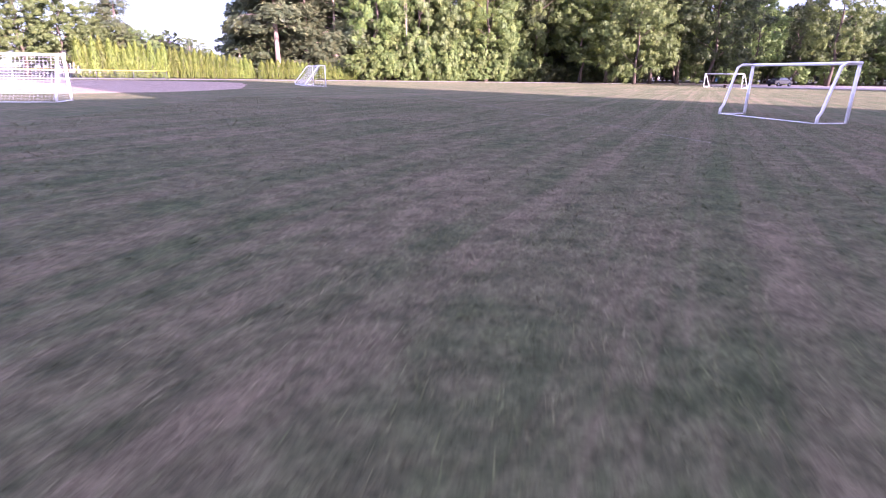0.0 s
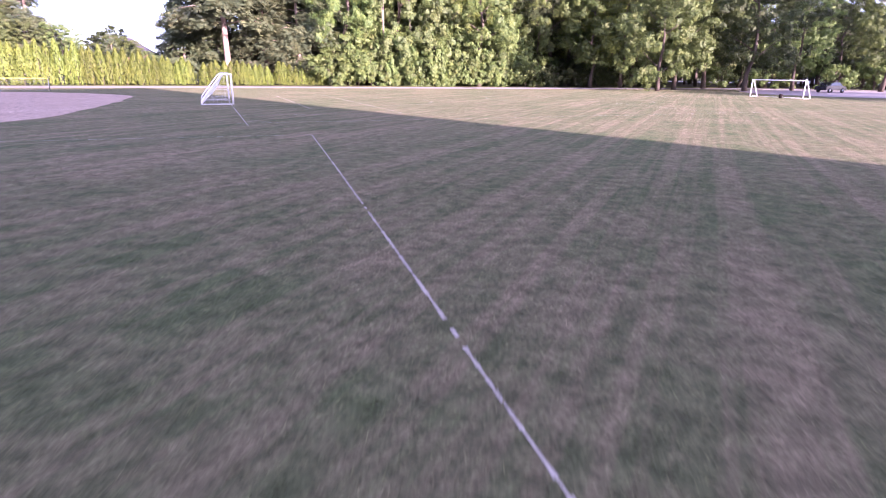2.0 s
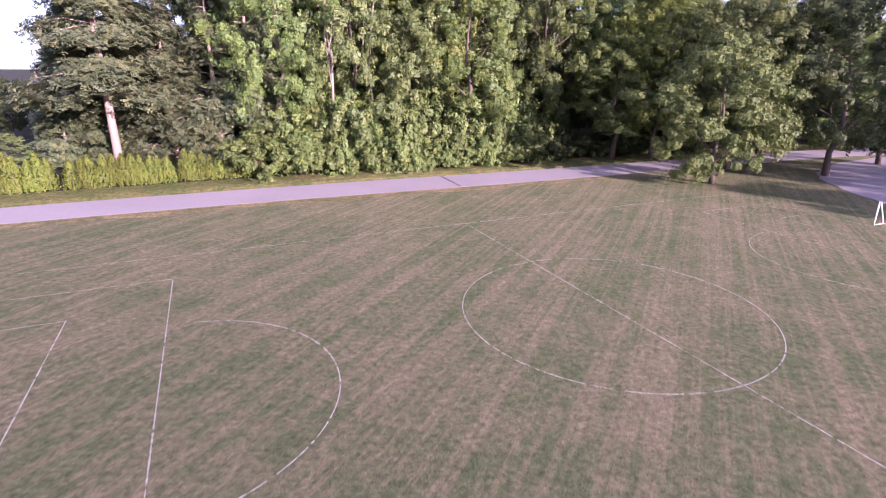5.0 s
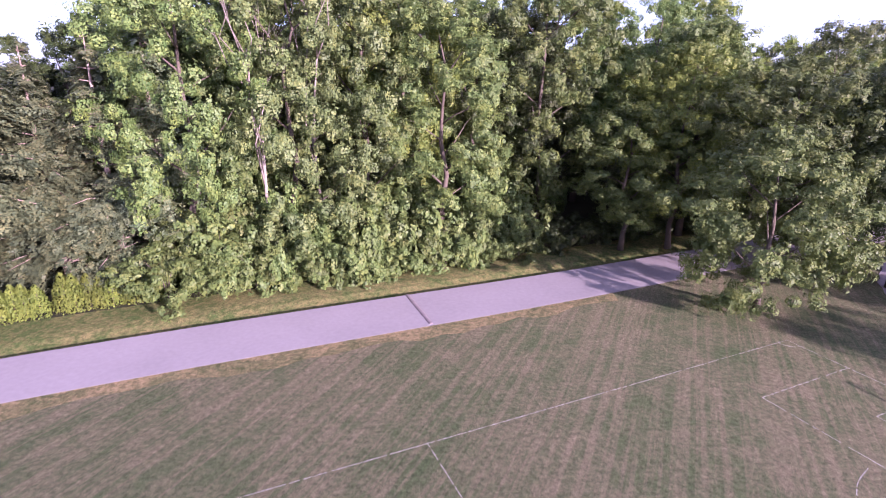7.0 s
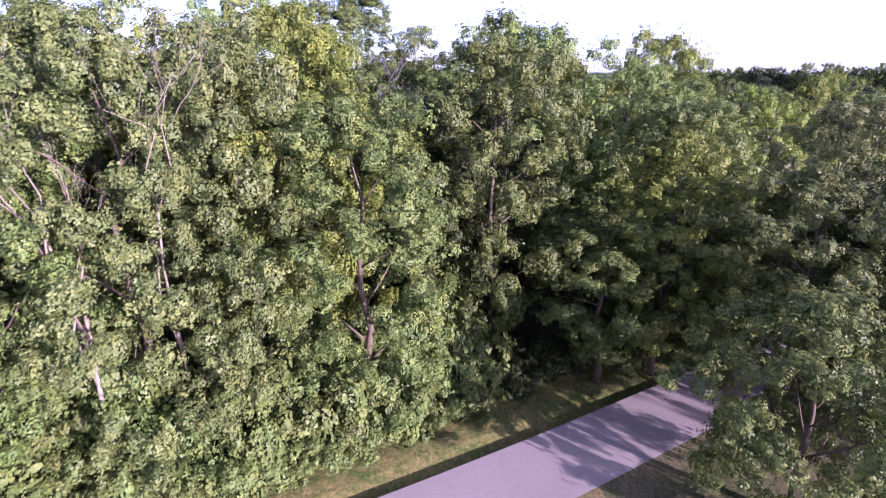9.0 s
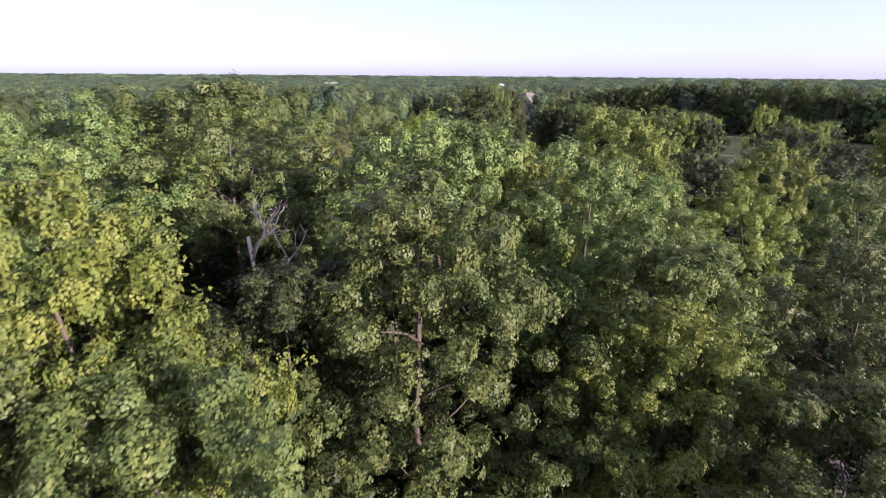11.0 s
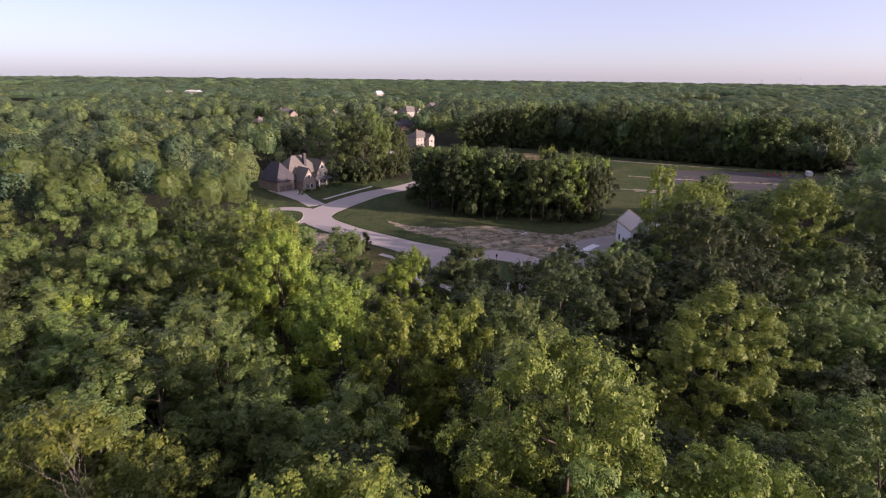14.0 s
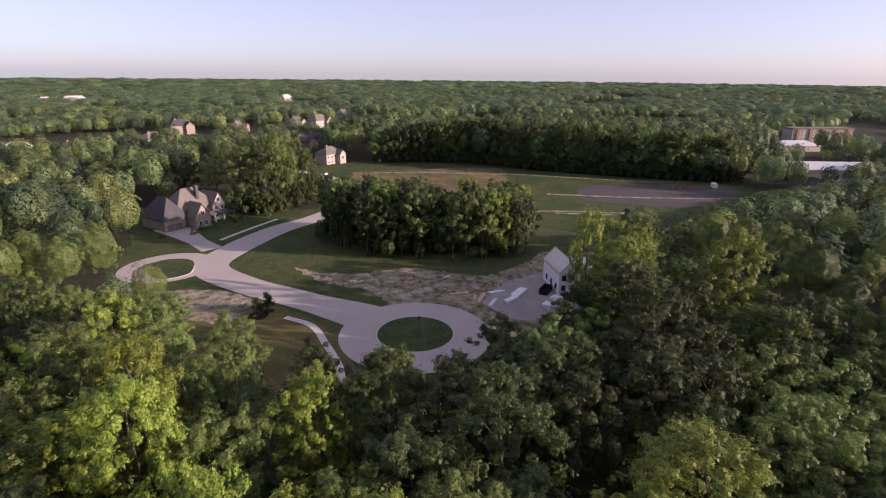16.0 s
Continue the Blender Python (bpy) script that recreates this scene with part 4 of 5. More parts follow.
def woods():
    """Single trees of the woods that the path crosses, and where the rest begin."""
    rest = []
    for gx in np.arange(-60, 480, 8.2):
        for gy in np.arange(112, 560, 8.2):
            x, y = gx + rng.uniform(-3, 3), gy + rng.uniform(-3, 3)
            bearing = math.degrees(math.atan2(x - 18, y - 96))
            if y < road_y(x) + 3.25 + 11 or inside(x, y, CLEARING) or not -32 < bearing < 84 or inside(x, y, [(107, 309), (110, 282), (158, 252), (168, 268), (128, 330)]):
                continue
            if (x - 11) ** 2 + (y - 134) ** 2 < 95:
                continue
            if any((x - a) ** 2 + (y - b) ** 2 < c for a, b, c in planted):
                continue
            far = min(np.hypot(WALKED[:, 0] - x, WALKED[:, 1] - y))
            cap = tallest(x, y)
            if cap < 4:
                continue
            if far > FAR_FROM:
                if rng.uniform() < 0.28:
                    continue
                rest.append((x, y))
                continue
            planted.append((x, y, 34.0))
            grown = min(canopy(x, y) * rng.uniform(0.8, 1.0), cap * rng.uniform(0.92, 1.02))
            near = far < 27
            u = rng.uniform()
            # gold stands in for sunlit crowns in the east, dark maples for shade
            gold = 0.25 if x < 52 and y > 172 else 0.35 if x > 120 else 0.0
            if u < gold:
                p = (GOLDS if near else M_GOLDS)[rng.randint(2)]
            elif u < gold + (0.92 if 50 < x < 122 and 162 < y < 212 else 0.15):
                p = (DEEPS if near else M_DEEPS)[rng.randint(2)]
            elif u < 0.92 or not near:
                p = (OAKS if near else M_OAKS)[rng.randint(3)]
            else:
                p = DRIES[rng.randint(2)]
            full = p["tall"]
            wide = min(1.15, max(grown / full, 0.5 + 0.45 * grown / full))
            settle(p, x, y, wide, rng.uniform(0, 360), grown / full / wide)
    return rest


def wood_mass(name, spots, mats, label, tufts, per, size, height, seed, dense=True, wide=8.0):
    """Woods too far off to count: crowns of upright leafy tufts, each wood's kind in one mesh."""
    r = np.random.RandomState(seed)
    s = np.array(spots)
    n = len(s)
    room = r.uniform(0.42, 1.1, n)
    h = height * (0.62 + 0.34 * room + r.uniform(-0.1, 0.1, n) + [0.3 * noise.noise((x * 0.014, y * 0.014, 7.0)) for x, y in spots])
    h *= [1.3 if x < 18 + (y - 107) * 0.07 and y < 330 else 0.62 if built_over(x, y, 1.5) else 1.0 for x, y in spots]
    h = np.minimum(h, [max(7.0, tallest(x, y)) for x, y in spots])
    rad = wide * room
    i = np.repeat(np.arange(n), tufts)
    d = unit(r.normal(0, 1, (n * tufts, 3)) * (1, 1, 0.9) + (0, 0, 0.55))
    lump = r.uniform(0.78, 1.04, n * tufts)
    deep = np.minimum(h * 0.45, rad * 1.35)
    c = np.stack([s[i, 0] + d[:, 0] * rad[i] * lump, s[i, 1] + d[:, 1] * rad[i] * lump, h[i] - deep[i] + d[:, 2] * deep[i] * lump], 1)
    j = np.repeat(np.arange(n * tufts), per)
    e = unit(r.normal(0, 1, (len(j), 3)) + d[j] * 0.8 + (0, 0, 0.3))
    big = 1.1 * rad[i] / math.sqrt(tufts) * r.uniform(0.7, 1.3, n * tufts)
    at = c[j] + e * (1, 1, 1.1) * (big[j] * r.uniform(0.2, 1.0, len(j)))[:, None]
    co = leaves(r, at, unit(e * 0.3 + d[j] * 1.0), 1.0, slim=0.42, wild=0.35)
    m = co.mean(1, keepdims=True)
    co = m + (co - m) * (size * h[i[j]] / height)[:, None, None]
    hull = masses(r, np.stack([s[:, 0], s[:, 1], h - deep * 1.05], 1), np.stack([rad * 0.9, rad * 0.9, deep * 0.9], 1), TOPS)
    of = r.randint(0, len(mats), n)
    kind = of[i[j]]
    if dense:
        co, kind = np.concatenate([co, hull]), np.concatenate([kind, np.repeat(of, len(TOPS))])
    for k, stuff in enumerate(mats):
        tagged(new(name, quads_mesh(name, co[kind == k], stuff)), label, "woods", kind="stuff")


rest = woods()

# the tall edge of the woods on the far side of the clearing
rim = np.array(((213, 446, 21), (224, 439, 25), (242, 430, 28), (266, 408, 30), (277, 367, 31), (294, 339, 30), (309, 312, 29), (329, 290, 27), (342, 277, 26)), float)
run = np.concatenate([[0], np.cumsum(np.hypot(*np.diff(rim[:, :2], axis=0).T))])
for row, off in enumerate((3.5, 11.0, 19.0)):
    for d in np.arange(row * 2.5, run[-1], 7.4):
        d += rng.uniform(-1.8, 1.8)
        x, y, h = (float(np.interp(d, run, rim[:, k])) for k in range(3))
        h *= rng.uniform(0.76, 1.04)
        p = (M_DEEPS[rng.randint(2)], M_OAKS[rng.randint(3)], M_DEEPS[rng.randint(2)], M_OAKS[rng.randint(3)], M_GOLDS[1])[rng.randint(5)]
        off_here = off + rng.uniform(-2, 2)
        settle(p, x + off_here * 0.78, y + off_here * 0.62, 1.2, rng.uniform(0, 360), h / p["tall"] / 1.2)
for d in np.arange(0, run[-1], 5.2):
    x, y = (float(np.interp(d, run, rim[:, k])) for k in range(2))
    settle(DARK_BUSH, x + rng.uniform(0.5, 4), y + rng.uniform(0.5, 3), rng.uniform(1.3, 2.0), rng.uniform(0, 360), 1.3)

flat("clearing_grass", CLEARING, 0.005, LAWN, "rough grass of the clearing in the woods", "grass")

PLOTS = [(80, 362, 22), (187, 463, 15), (127, 549, 16), (110, 612, 15), (148, 700, 18), (56, 576, 14), (27, 588, 12), (284, 692, 18), (262, 700, 16), (353, 772, 18), (203, 540, 16), (218, 560, 14), (193, 675, 15), (104, 1291, 26), (63, 1311, 20), (463, 1243, 24), (590, 326, 42), (414, 256, 32), (520, 318, 22)]


def built_over(x, y, wide=1.0):
    """Whether a place lies on a house's plot, or in the open ground before it."""
    for a, b, c in PLOTS:
        d = Vector((a - 37, b - 144))
        back = min(75.0, 0.14 * d.length)
        d.normalize()
        t = max(0.0, min(back, (a - x) * d.x + (b - y) * d.y))
        if (x - a + d.x * t) ** 2 + (y - b + d.y * t) ** 2 < (c * 0.85 if t < c else c * 0.45) ** 2 * wide * wide:
            return True
    return False


open_rest = [q for q in rest if not built_over(*q)]
nearer = [q for q in open_rest if min(np.hypot(WALKED[:, 0] - q[0], WALKED[:, 1] - q[1])) < 165]
wood_mass("woods_behind", nearer, [LEAF_OAK, LEAF_DEEP_SHADED, LEAF_OAK, HAZE_DEEP], "summer woods behind the clearing", 44, 15, 0.72, 23, 3, True, 5.2)
wood_mass("woods_beyond", sorted(set(open_rest) - set(nearer)), [HAZE_OAK, HAZE_DEEP, HAZE_OAK, HAZE_BRIGHT, HAZE_DEEP], "summer woods beyond the field", 14, 7, 1.5, 22, 13, True, 5.6)


# undergrowth between the trees of the near woods
low = []
grow = np.random.RandomState(61)
for gx in np.arange(-30, 200, 7.0):
    for gy in np.arange(118, 260, 7.0):
        x, y = gx + grow.uniform(-2.2, 2.2), gy + grow.uniform(-2.2, 2.2)
        if y > road_y(x) + 14 and not inside(x, y, CLEARING) and tallest(x, y) > 4.5 and min(np.hypot(WALKED[:, 0] - x, WALKED[:, 1] - y)) < 120 and (x - 9) ** 2 + (y - 140) ** 2 > 100:
            low.append((x, y))
for k in range(110):
    t, q = grow.uniform(0, 1), grow.uniform(-1, 25)
    low.append((np.interp(t, (0, 0.25, 0.5, 0.75, 1), (110, 113, 127, 141, 157)) + q * 0.62, np.interp(t, (0, 0.25, 0.5, 0.75, 1), (309, 285, 272.5, 261, 256)) + q * 0.78))
wood_mass("undergrowth", low, [LEAF_DEEP_SHADED, LEAF_OAK, LEAF_DEEP_SHADED], "dark leafy undergrowth in the woods", 14, 7, 1.0, 6.5, 15, True, 2.6)


def far_spots(r0, r1, step, seed):
    r = np.random.RandomState(seed)
    out = []
    for rad in np.arange(r0, r1, step):
        n = int(rad * radians(120) / step)
        for k in range(n):
            a = radians(-32 + 120 * (k + r.uniform(0, 1)) / n)
            q = rad + r.uniform(0, step)
            x, y = 30 + q * math.sin(a), 130 + q * math.cos(a)
            if inside(x, y, CLEARING) or (x < 480 and y < 560) or built_over(x, y) or noise.noise((x * 0.0055, y * 0.0055, 3.0)) < -0.12:
                continue
            out.append((x, y))
    return out


wood_mass("far_woods", far_spots(260, 800, 12.5, 5), [HAZE_OAK, HAZE_DEEP, HAZE_BRIGHT, HAZE_DEEP], "rolling summer woods farther off", 10, 4, 2.0, 18, 4, True, 8.6)
wood_mass("distant_woods", far_spots(800, 2000, 23, 6), [HAZE_OAK, HAZE_DEEP], "distant woods", 5, 2, 2.8, 20, 5, True, 18.0)
wood_mass("horizon_woods", far_spots(2000, 4200, 46, 8), [HAZE_DEEP, HAZE_OAK], "woods along the horizon", 2, 1, 4.0, 24, 6, True, 36.0)

# ---- the playing field ----
U, V, CORNER = np.array((0.9285, 0.3714)), np.array((-0.3714, 0.9285)), np.array((-4.1, 52.9))


def on_field(u, v):
    return tuple(CORNER + U * u + V * v)


def chalk(points, seed, width=0.06, gaps=0.1):
    r = np.random.RandomState(seed)
    line = smooth_line(points, 0.16) if len(points) > 2 else [np.array(points[0]) + (np.array(points[1]) - np.array(points[0])) * t for t in np.linspace(0, 1, max(2, int(np.hypot(*(np.array(points[1]) - points[0])) / 0.16)))]
    co = []
    for a, b in zip(line, line[1:]):
        if r.uniform() < gaps:
            continue
        d = (b - a) / np.linalg.norm(b - a)
        s = np.array((-d[1], d[0])) * width / 2
        wa, wb = r.uniform(0.25, 1.1, 2)
        co.append([(*(a + s * wa), 0.006), (*(a - s * wa), 0.006), (*(b - s * wb), 0.006), (*(b + s * wb), 0.006)])
    tagged(new("field_line", quads_mesh("field_line", np.array(co)[:, ::-1], LINE)), "faded white chalk line on the grass", "field line", "lines of the playing field", "structure")


L, W = 55.8, 32.6
chalk([on_field(-0.4, 0), on_field(L, 0)], 1), chalk([on_field(0, W), on_field(L, W)], 2)
chalk([on_field(0, -1.0), on_field(0, 29)], 3), chalk([on_field(L, 0), on_field(L, W)], 4)
chalk([on_field(L / 2, 0), on_field(L / 2, W)], 5)
for k, (s, o) in enumerate(((1, 0), (-1, L))):
    chalk([on_field(o, 4.1), on_field(o + s * 8.3, 4.1)], 10 + k), chalk([on_field(o + s * 8.3, 4.1), on_field(o + s * 8.3, 28.5)], 12 + k), chalk([on_field(o, 28.5), on_field(o + s * 8.3, 28.5)], 14 + k)
    chalk([on_field(o, 7.9), on_field(o + s * 4.1, 7.9)], 16 + k), chalk([on_field(o + s * 4.1, 7.9), on_field(o + s * 4.1, 24.7)], 18 + k), chalk([on_field(o, 24.7), on_field(o + s * 4.1, 24.7)], 20 + k)
    chalk([on_field(o + s * (8.3 + 6.2 * math.cos(a)), 16.3 + 6.2 * math.sin(a)) for a in np.linspace(-1.45, 1.45, 12)], 22 + k)
chalk([on_field(L / 2 + 7.2 * math.cos(a), 16.3 + 7.2 * math.sin(a)) for a in np.linspace(0, 6.283, 26)], 24)
for k, s in enumerate(((0, 0, 0), (L, W, 3.14))):
    chalk([on_field(s[0] + 1.0 * math.cos(a + s[2]), s[1] + 1.0 * math.sin(a + s[2])) for a in np.linspace(0.1, 1.5, 5)], 26 + k)
chalk([(-0.6, 49.1), (1.2, 43.0), (3.4, 35.4), (4.7, 30.8)], 30, 0.05, 0.05), chalk([(4.7, 30.6), (5.6, 27.5), (6.4, 24)], 33, 0.04, 0.12)
chalk([(-0.6, 49.0), (-4.2, 47.9), (-12, 45.4)], 31)
chalk([(-4.3, 39.7), (-2.7, 34.0)], 32, 0.05, 0.5)


def grass_tufts():
    """Lying and leaning blades of the rough park grass where the path runs low."""
    r = np.random.RandomState(71)
    count = 130000
    p = np.stack([r.uniform(-9, 14, count), 12 + 30 * r.uniform(0, 1, count) ** 1.3], 1)
    a, long = r.uniform(0, 6.283, count), r.uniform(0.05, 0.13, count)[:, None]
    way = np.stack([np.cos(a), np.sin(a)], 1)
    side = np.stack([-np.sin(a), np.cos(a)], 1) * r.uniform(0.003, 0.007, (count, 1))
    flat_z, tip_z = np.full((count, 1), 0.004), long * r.uniform(0.15, 0.6, (count, 1))
    co = np.stack([np.hstack([p - side, flat_z]), np.hstack([p + side, flat_z]), np.hstack([p + way * long, tip_z])], 1)
    n = len(co)
    me = bpy.data.meshes.new("grass_tufts")
    me.vertices.add(3 * n), me.loops.add(3 * n), me.polygons.add(n)
    me.vertices.foreach_set("co", np.asarray(co, dtype=np.float32).ravel())
    me.loops.foreach_set("vertex_index", np.arange(3 * n, dtype=np.int32))
    me.polygons.foreach_set("loop_start", np.arange(0, 3 * n, 3, dtype=np.int32))
    me.materials.append(BLADE)
    me.update(calc_edges=True)
    tagged(new("grass_tufts", me), "short rough blades of dry park grass", "grass", kind="stuff")


grass_tufts()


def soccer_goal(name, at, turn, width, height, depth, label, shape="slant", net=True):
    """Posts and bar face +y; the frame goes back along -y."""
    g = thing(name, pose(*at, 0, 0, turn), label, "goal")
    w, r = width / 2, 0.05
    for s in (-1, 1):
        part("post", joined("post", [tube([(s * w, 0, -0.02), (s * w, 0, height)], [r, r], 10)], PIPE), g)
        if shape == "slant":
            pts = [(s * w, 0, height), (s * w, -0.45, height), (s * w, -0.62, height - 0.1), (s * w, -depth + 0.1, 0.34), (s * w, -depth, 0.2), (s * w, -depth, -0.02)]
        else:
            pts = [(s * w, 0, height), (s * w, -0.16, height), (s * w, -depth, -0.02)]
        part("side_bar", joined("side_bar", [tube(pts, [r * 0.9] * len(pts), 10)], PIPE), g)
        part("foot_bar", joined("foot_bar", [tube([(s * w, 0, 0.01), (s * w, -depth, 0.01)], [r * 0.5] * 2, 8)], PIPE), g)
    part("crossbar", joined("crossbar", [tube([(-w - r, 0, height), (w + r, 0, height)], [r, r], 10)], PIPE), g)
    part("ground_bar", joined("ground_bar", [tube([(-w, -depth, 0.005), (w, -depth, 0.005)], [r * 0.4] * 2, 8)], PIPE), g)
    if net:
        lines = []
        top = 0.45 if shape == "slant" else 0.16
        def sheet(a, b):
            sag = 0.16 * math.sin(math.pi * b)
            return Vector((-w + 2 * w * a, -top - (depth - top) * b + sag * 0.8, height * (1 - b) - sag * (1 - b) + 0.02))
        for a in np.linspace(0, 1, int(width / 0.13)):
            lines.append(tube([sheet(a, b) for b in np.linspace(0, 1, 7)], [0.0045] * 7, 3, False))
        for b in np.linspace(0, 1, 18):
            lines.append(tube([sheet(a, b) for a in np.linspace(0, 1, 9)], [0.0045] * 9, 3, False))
        for s in (-1, 1):
            for k in range(1, 8):
                z = height * k / 8
                lines.append(tube([(s * w, 0, z), (s * w, -top - (depth - top) * (1 - k / 8), z)], [0.0045] * 2, 3, False))
                y = -depth * k / 8
                zt = height * min(1, (depth + y) / (depth - top))
                lines.append(tube([(s * w, y, 0.02), (s * w, y, zt)], [0.0045] * 2, 3, False))
        part("net", joined("net", lines, NET), g, "sagging white net")
    return g


ft = math.degrees(math.atan2(U[1], U[0]))
soccer_goal("soccer_goal", (*on_field(0.15, 16.45), 0), ft - 90, 6.2, 1.82, 1.85, "white pipe soccer goal with a torn net on the goal line")
soccer_goal("soccer_goal", (*on_field(L + 0.6, 17.5), 0), ft + 90, 6.2, 1.82, 1.2, "white A-framed soccer goal before the parking lot", "frame", net=False)
soccer_goal("soccer_goal", (12.85, 31.4, 0), -80, 4.2, 1.73, 1.05, "white pipe soccer goal standing in the shade", net=False)
soccer_goal("soccer_goal", (-17.2, 35.4, 0), 12, 6.8, 1.75, 1.4, "white pipe soccer goal beside the ball field")

# outfield fence with a yellow cap
fence = thing("ballfield_fence", (0, 0, 0), "low chain-link fence with a yellow plastic cap", "fence")
FENCE = [(-30.4, 80.5), (-33.2, 78.4), (-36.0, 76.0), (-38.8, 73.6), (-41.4, 71.0), (-44.0, 68.2), (-46.4, 65.2), (-48.6, 62.0)]
part("cap", joined("cap", [tube([(x, y, 1.08) for x, y in FENCE], [0.055] * len(FENCE), 8)], YELLOW), fence, "yellow plastic cap rail")
for x, y in FENCE:
    part("post", joined("post", [tube([(x, y, -0.05), (x, y, 1.06)], [0.035, 0.035], 8)], STEEL), fence)
wires = []
for (x0, y0), (x1, y1) in zip(FENCE, FENCE[1:]):
    for k in range(1, 14):
        wires.append(tube([(x0, y0, k * 0.075), (x1, y1, k * 0.075)], [0.0035] * 2, 3, False))
    for t in np.linspace(0, 1, 46):
        x, y = x0 + (x1 - x0) * t, y0 + (y1 - y0) * t
        wires.append(tube([(x, y, 0.03), (x, y, 1.04)], [0.0035] * 2, 3, False))
part("mesh", joined("mesh", wires, STEEL), fence, "grey wire mesh")

# speed bump across the drive
bx, by = 9.28, 109.7
d = Vector((-0.327, 0.945, 0)).normalized()
bump = thing("speed_bump", pose(bx, by, 0.012, 0, 0, math.degrees(math.atan2(d.y, d.x))), "dark rubber speed bump across the pale drive", "speed bump")
for k in range(7):
    x0 = -2.9 + k * 0.83
    bm = bmesh.new()
    prof = [(-0.17, 0), (-0.12, 0.035), (-0.05, 0.055), (0.05, 0.055), (0.12, 0.035), (0.17, 0)]
    a = [bm.verts.new((x0, y, z)) for y, z in prof]
    b = [bm.verts.new((x0 + 0.81, y, z)) for y, z in prof]
    for i in range(5):
        bm.faces.new((a[i], a[i + 1], b[i + 1], b[i]))
    bm.faces.new(a[::-1]), bm.faces.new(b)
    part("section", (bm, RUBBER), bump)


# unseen block added behind the starting point, shading the near half of the field
def hall():
    g = thing("school_hall", pose(37.6, 19.2, 0, 0, 0, 180 - SUN_BEARING), "tall plain brick block, unseen, added to shade the field", "building")
    # the middle part is kept low to let a strip of sun through
    for x0, x1, h in ((-64, -32.6, 23.5), (-32.6, -23.4, 11.5), (-23.4, 0, 23.5)):
        part("wall", (boxes((x0, -26, 0, x1, 0, h)), BRICK), g)
        part("roof", (boxes((x0 - 0.1, -26.3, h, x1 + 0.15, 0.2, h + 0.4)), ROOF_DARK), g)


hall()


# ---- houses ----
def gable(bm, x0, y0, x1, y1, z0, z1, axis="x", over=0.4, thick=0.25):
    """A pitched roof over a rectangle; the ridge runs along axis."""
    if axis == "x":
        ym = (y0 + y1) / 2
        prof = [(y0 - over, z0 - over * (z1 - z0) / (ym - y0)), (ym, z1), (y1 + over, z0 - over * (z1 - z0) / (ym - y0))]
        ring_a = [(x0 - over, y, z) for y, z in prof] + [(x0 - over, y, z - thick) for y, z in prof[::-1]]
        ring_b = [(x1 + over, y, z) for _, y, z in ring_a]
    else:
        xm = (x0 + x1) / 2
        prof = [(x0 - over, z0 - over * (z1 - z0) / (xm - x0)), (xm, z1), (x1 + over, z0 - over * (z1 - z0) / (xm - x0))]
        ring_a = [(x, y0 - over, z) for x, z in prof] + [(x, y0 - over, z - thick) for x, z in prof[::-1]]
        ring_b = [(x, y1 + over, z) for x, _, z in ring_a]
    a, b = [bm.verts.new(p) for p in ring_a], [bm.verts.new(p) for p in ring_b]
    n = len(a)
    for i in range(n):
        bm.faces.new((a[i], a[(i + 1) % n], b[(i + 1) % n], b[i]))
    bm.faces.new(a[::-1]), bm.faces.new(b)


def hip(bm, x0, y0, x1, y1, z0, z1, over=0.45):
    x0, y0, x1, y1 = x0 - over, y0 - over, x1 + over, y1 + over
    h = min(x1 - x0, y1 - y0) / 2
    if x1 - x0 > y1 - y0:
        r = [(x0 + h, (y0 + y1) / 2, z1), (x1 - h, (y0 + y1) / 2, z1)]
    else:
        r = [((x0 + x1) / 2, y0 + h, z1), ((x0 + x1) / 2, y1 - h, z1)]
    base = [bm.verts.new(p) for p in ((x0, y0, z0), (x1, y0, z0), (x1, y1, z0), (x0, y1, z0))]
    low = [bm.verts.new((v.co.x, v.co.y, z0 - 0.2)) for v in base]
    top = [bm.verts.new(p) for p in r]
    if x1 - x0 > y1 - y0:
        fs = [(base[0], base[1], top[1], top[0]), (base[1], base[2], top[1]), (base[2], base[3], top[0], top[1]), (base[3], base[0], top[0])]
    else:
        fs = [(base[0], base[1], top[0]), (base[1], base[2], top[1], top[0]), (base[2], base[3], top[1]), (base[3], base[0], top[0], top[1])]
    for f in fs:
        bm.faces.new(f)
    for i in range(4):
        bm.faces.new((base[i], low[i], low[(i + 1) % 4], base[(i + 1) % 4]))
    bm.faces.new(low)


def gable_wall(bm, x0, y0, x1, y1, z0, z1, axis="x"):
    """Walls with pointed ends that fill the roof's gables."""
    if axis == "x":
        ym = (y0 + y1) / 2
        ends = [[(x, y0, 0), (x, y1, 0), (x, y1, z0), (x, ym, z1), (x, y0, z0)] for x in (x0, x1)]
    else:
        xm = (x0 + x1) / 2
        ends = [[(x0, y, 0), (x1, y, 0), (x1, y, z0), (xm, y, z1), (x0, y, z0)] for y in (y0, y1)]
    a, b = ([bm.verts.new(p) for p in e] for e in ends)
    for i in range(5):
        bm.faces.new((a[i], a[(i + 1) % 5], b[(i + 1) % 5], b[i]))
    bm.faces.new(a[::-1]), bm.faces.new(b)


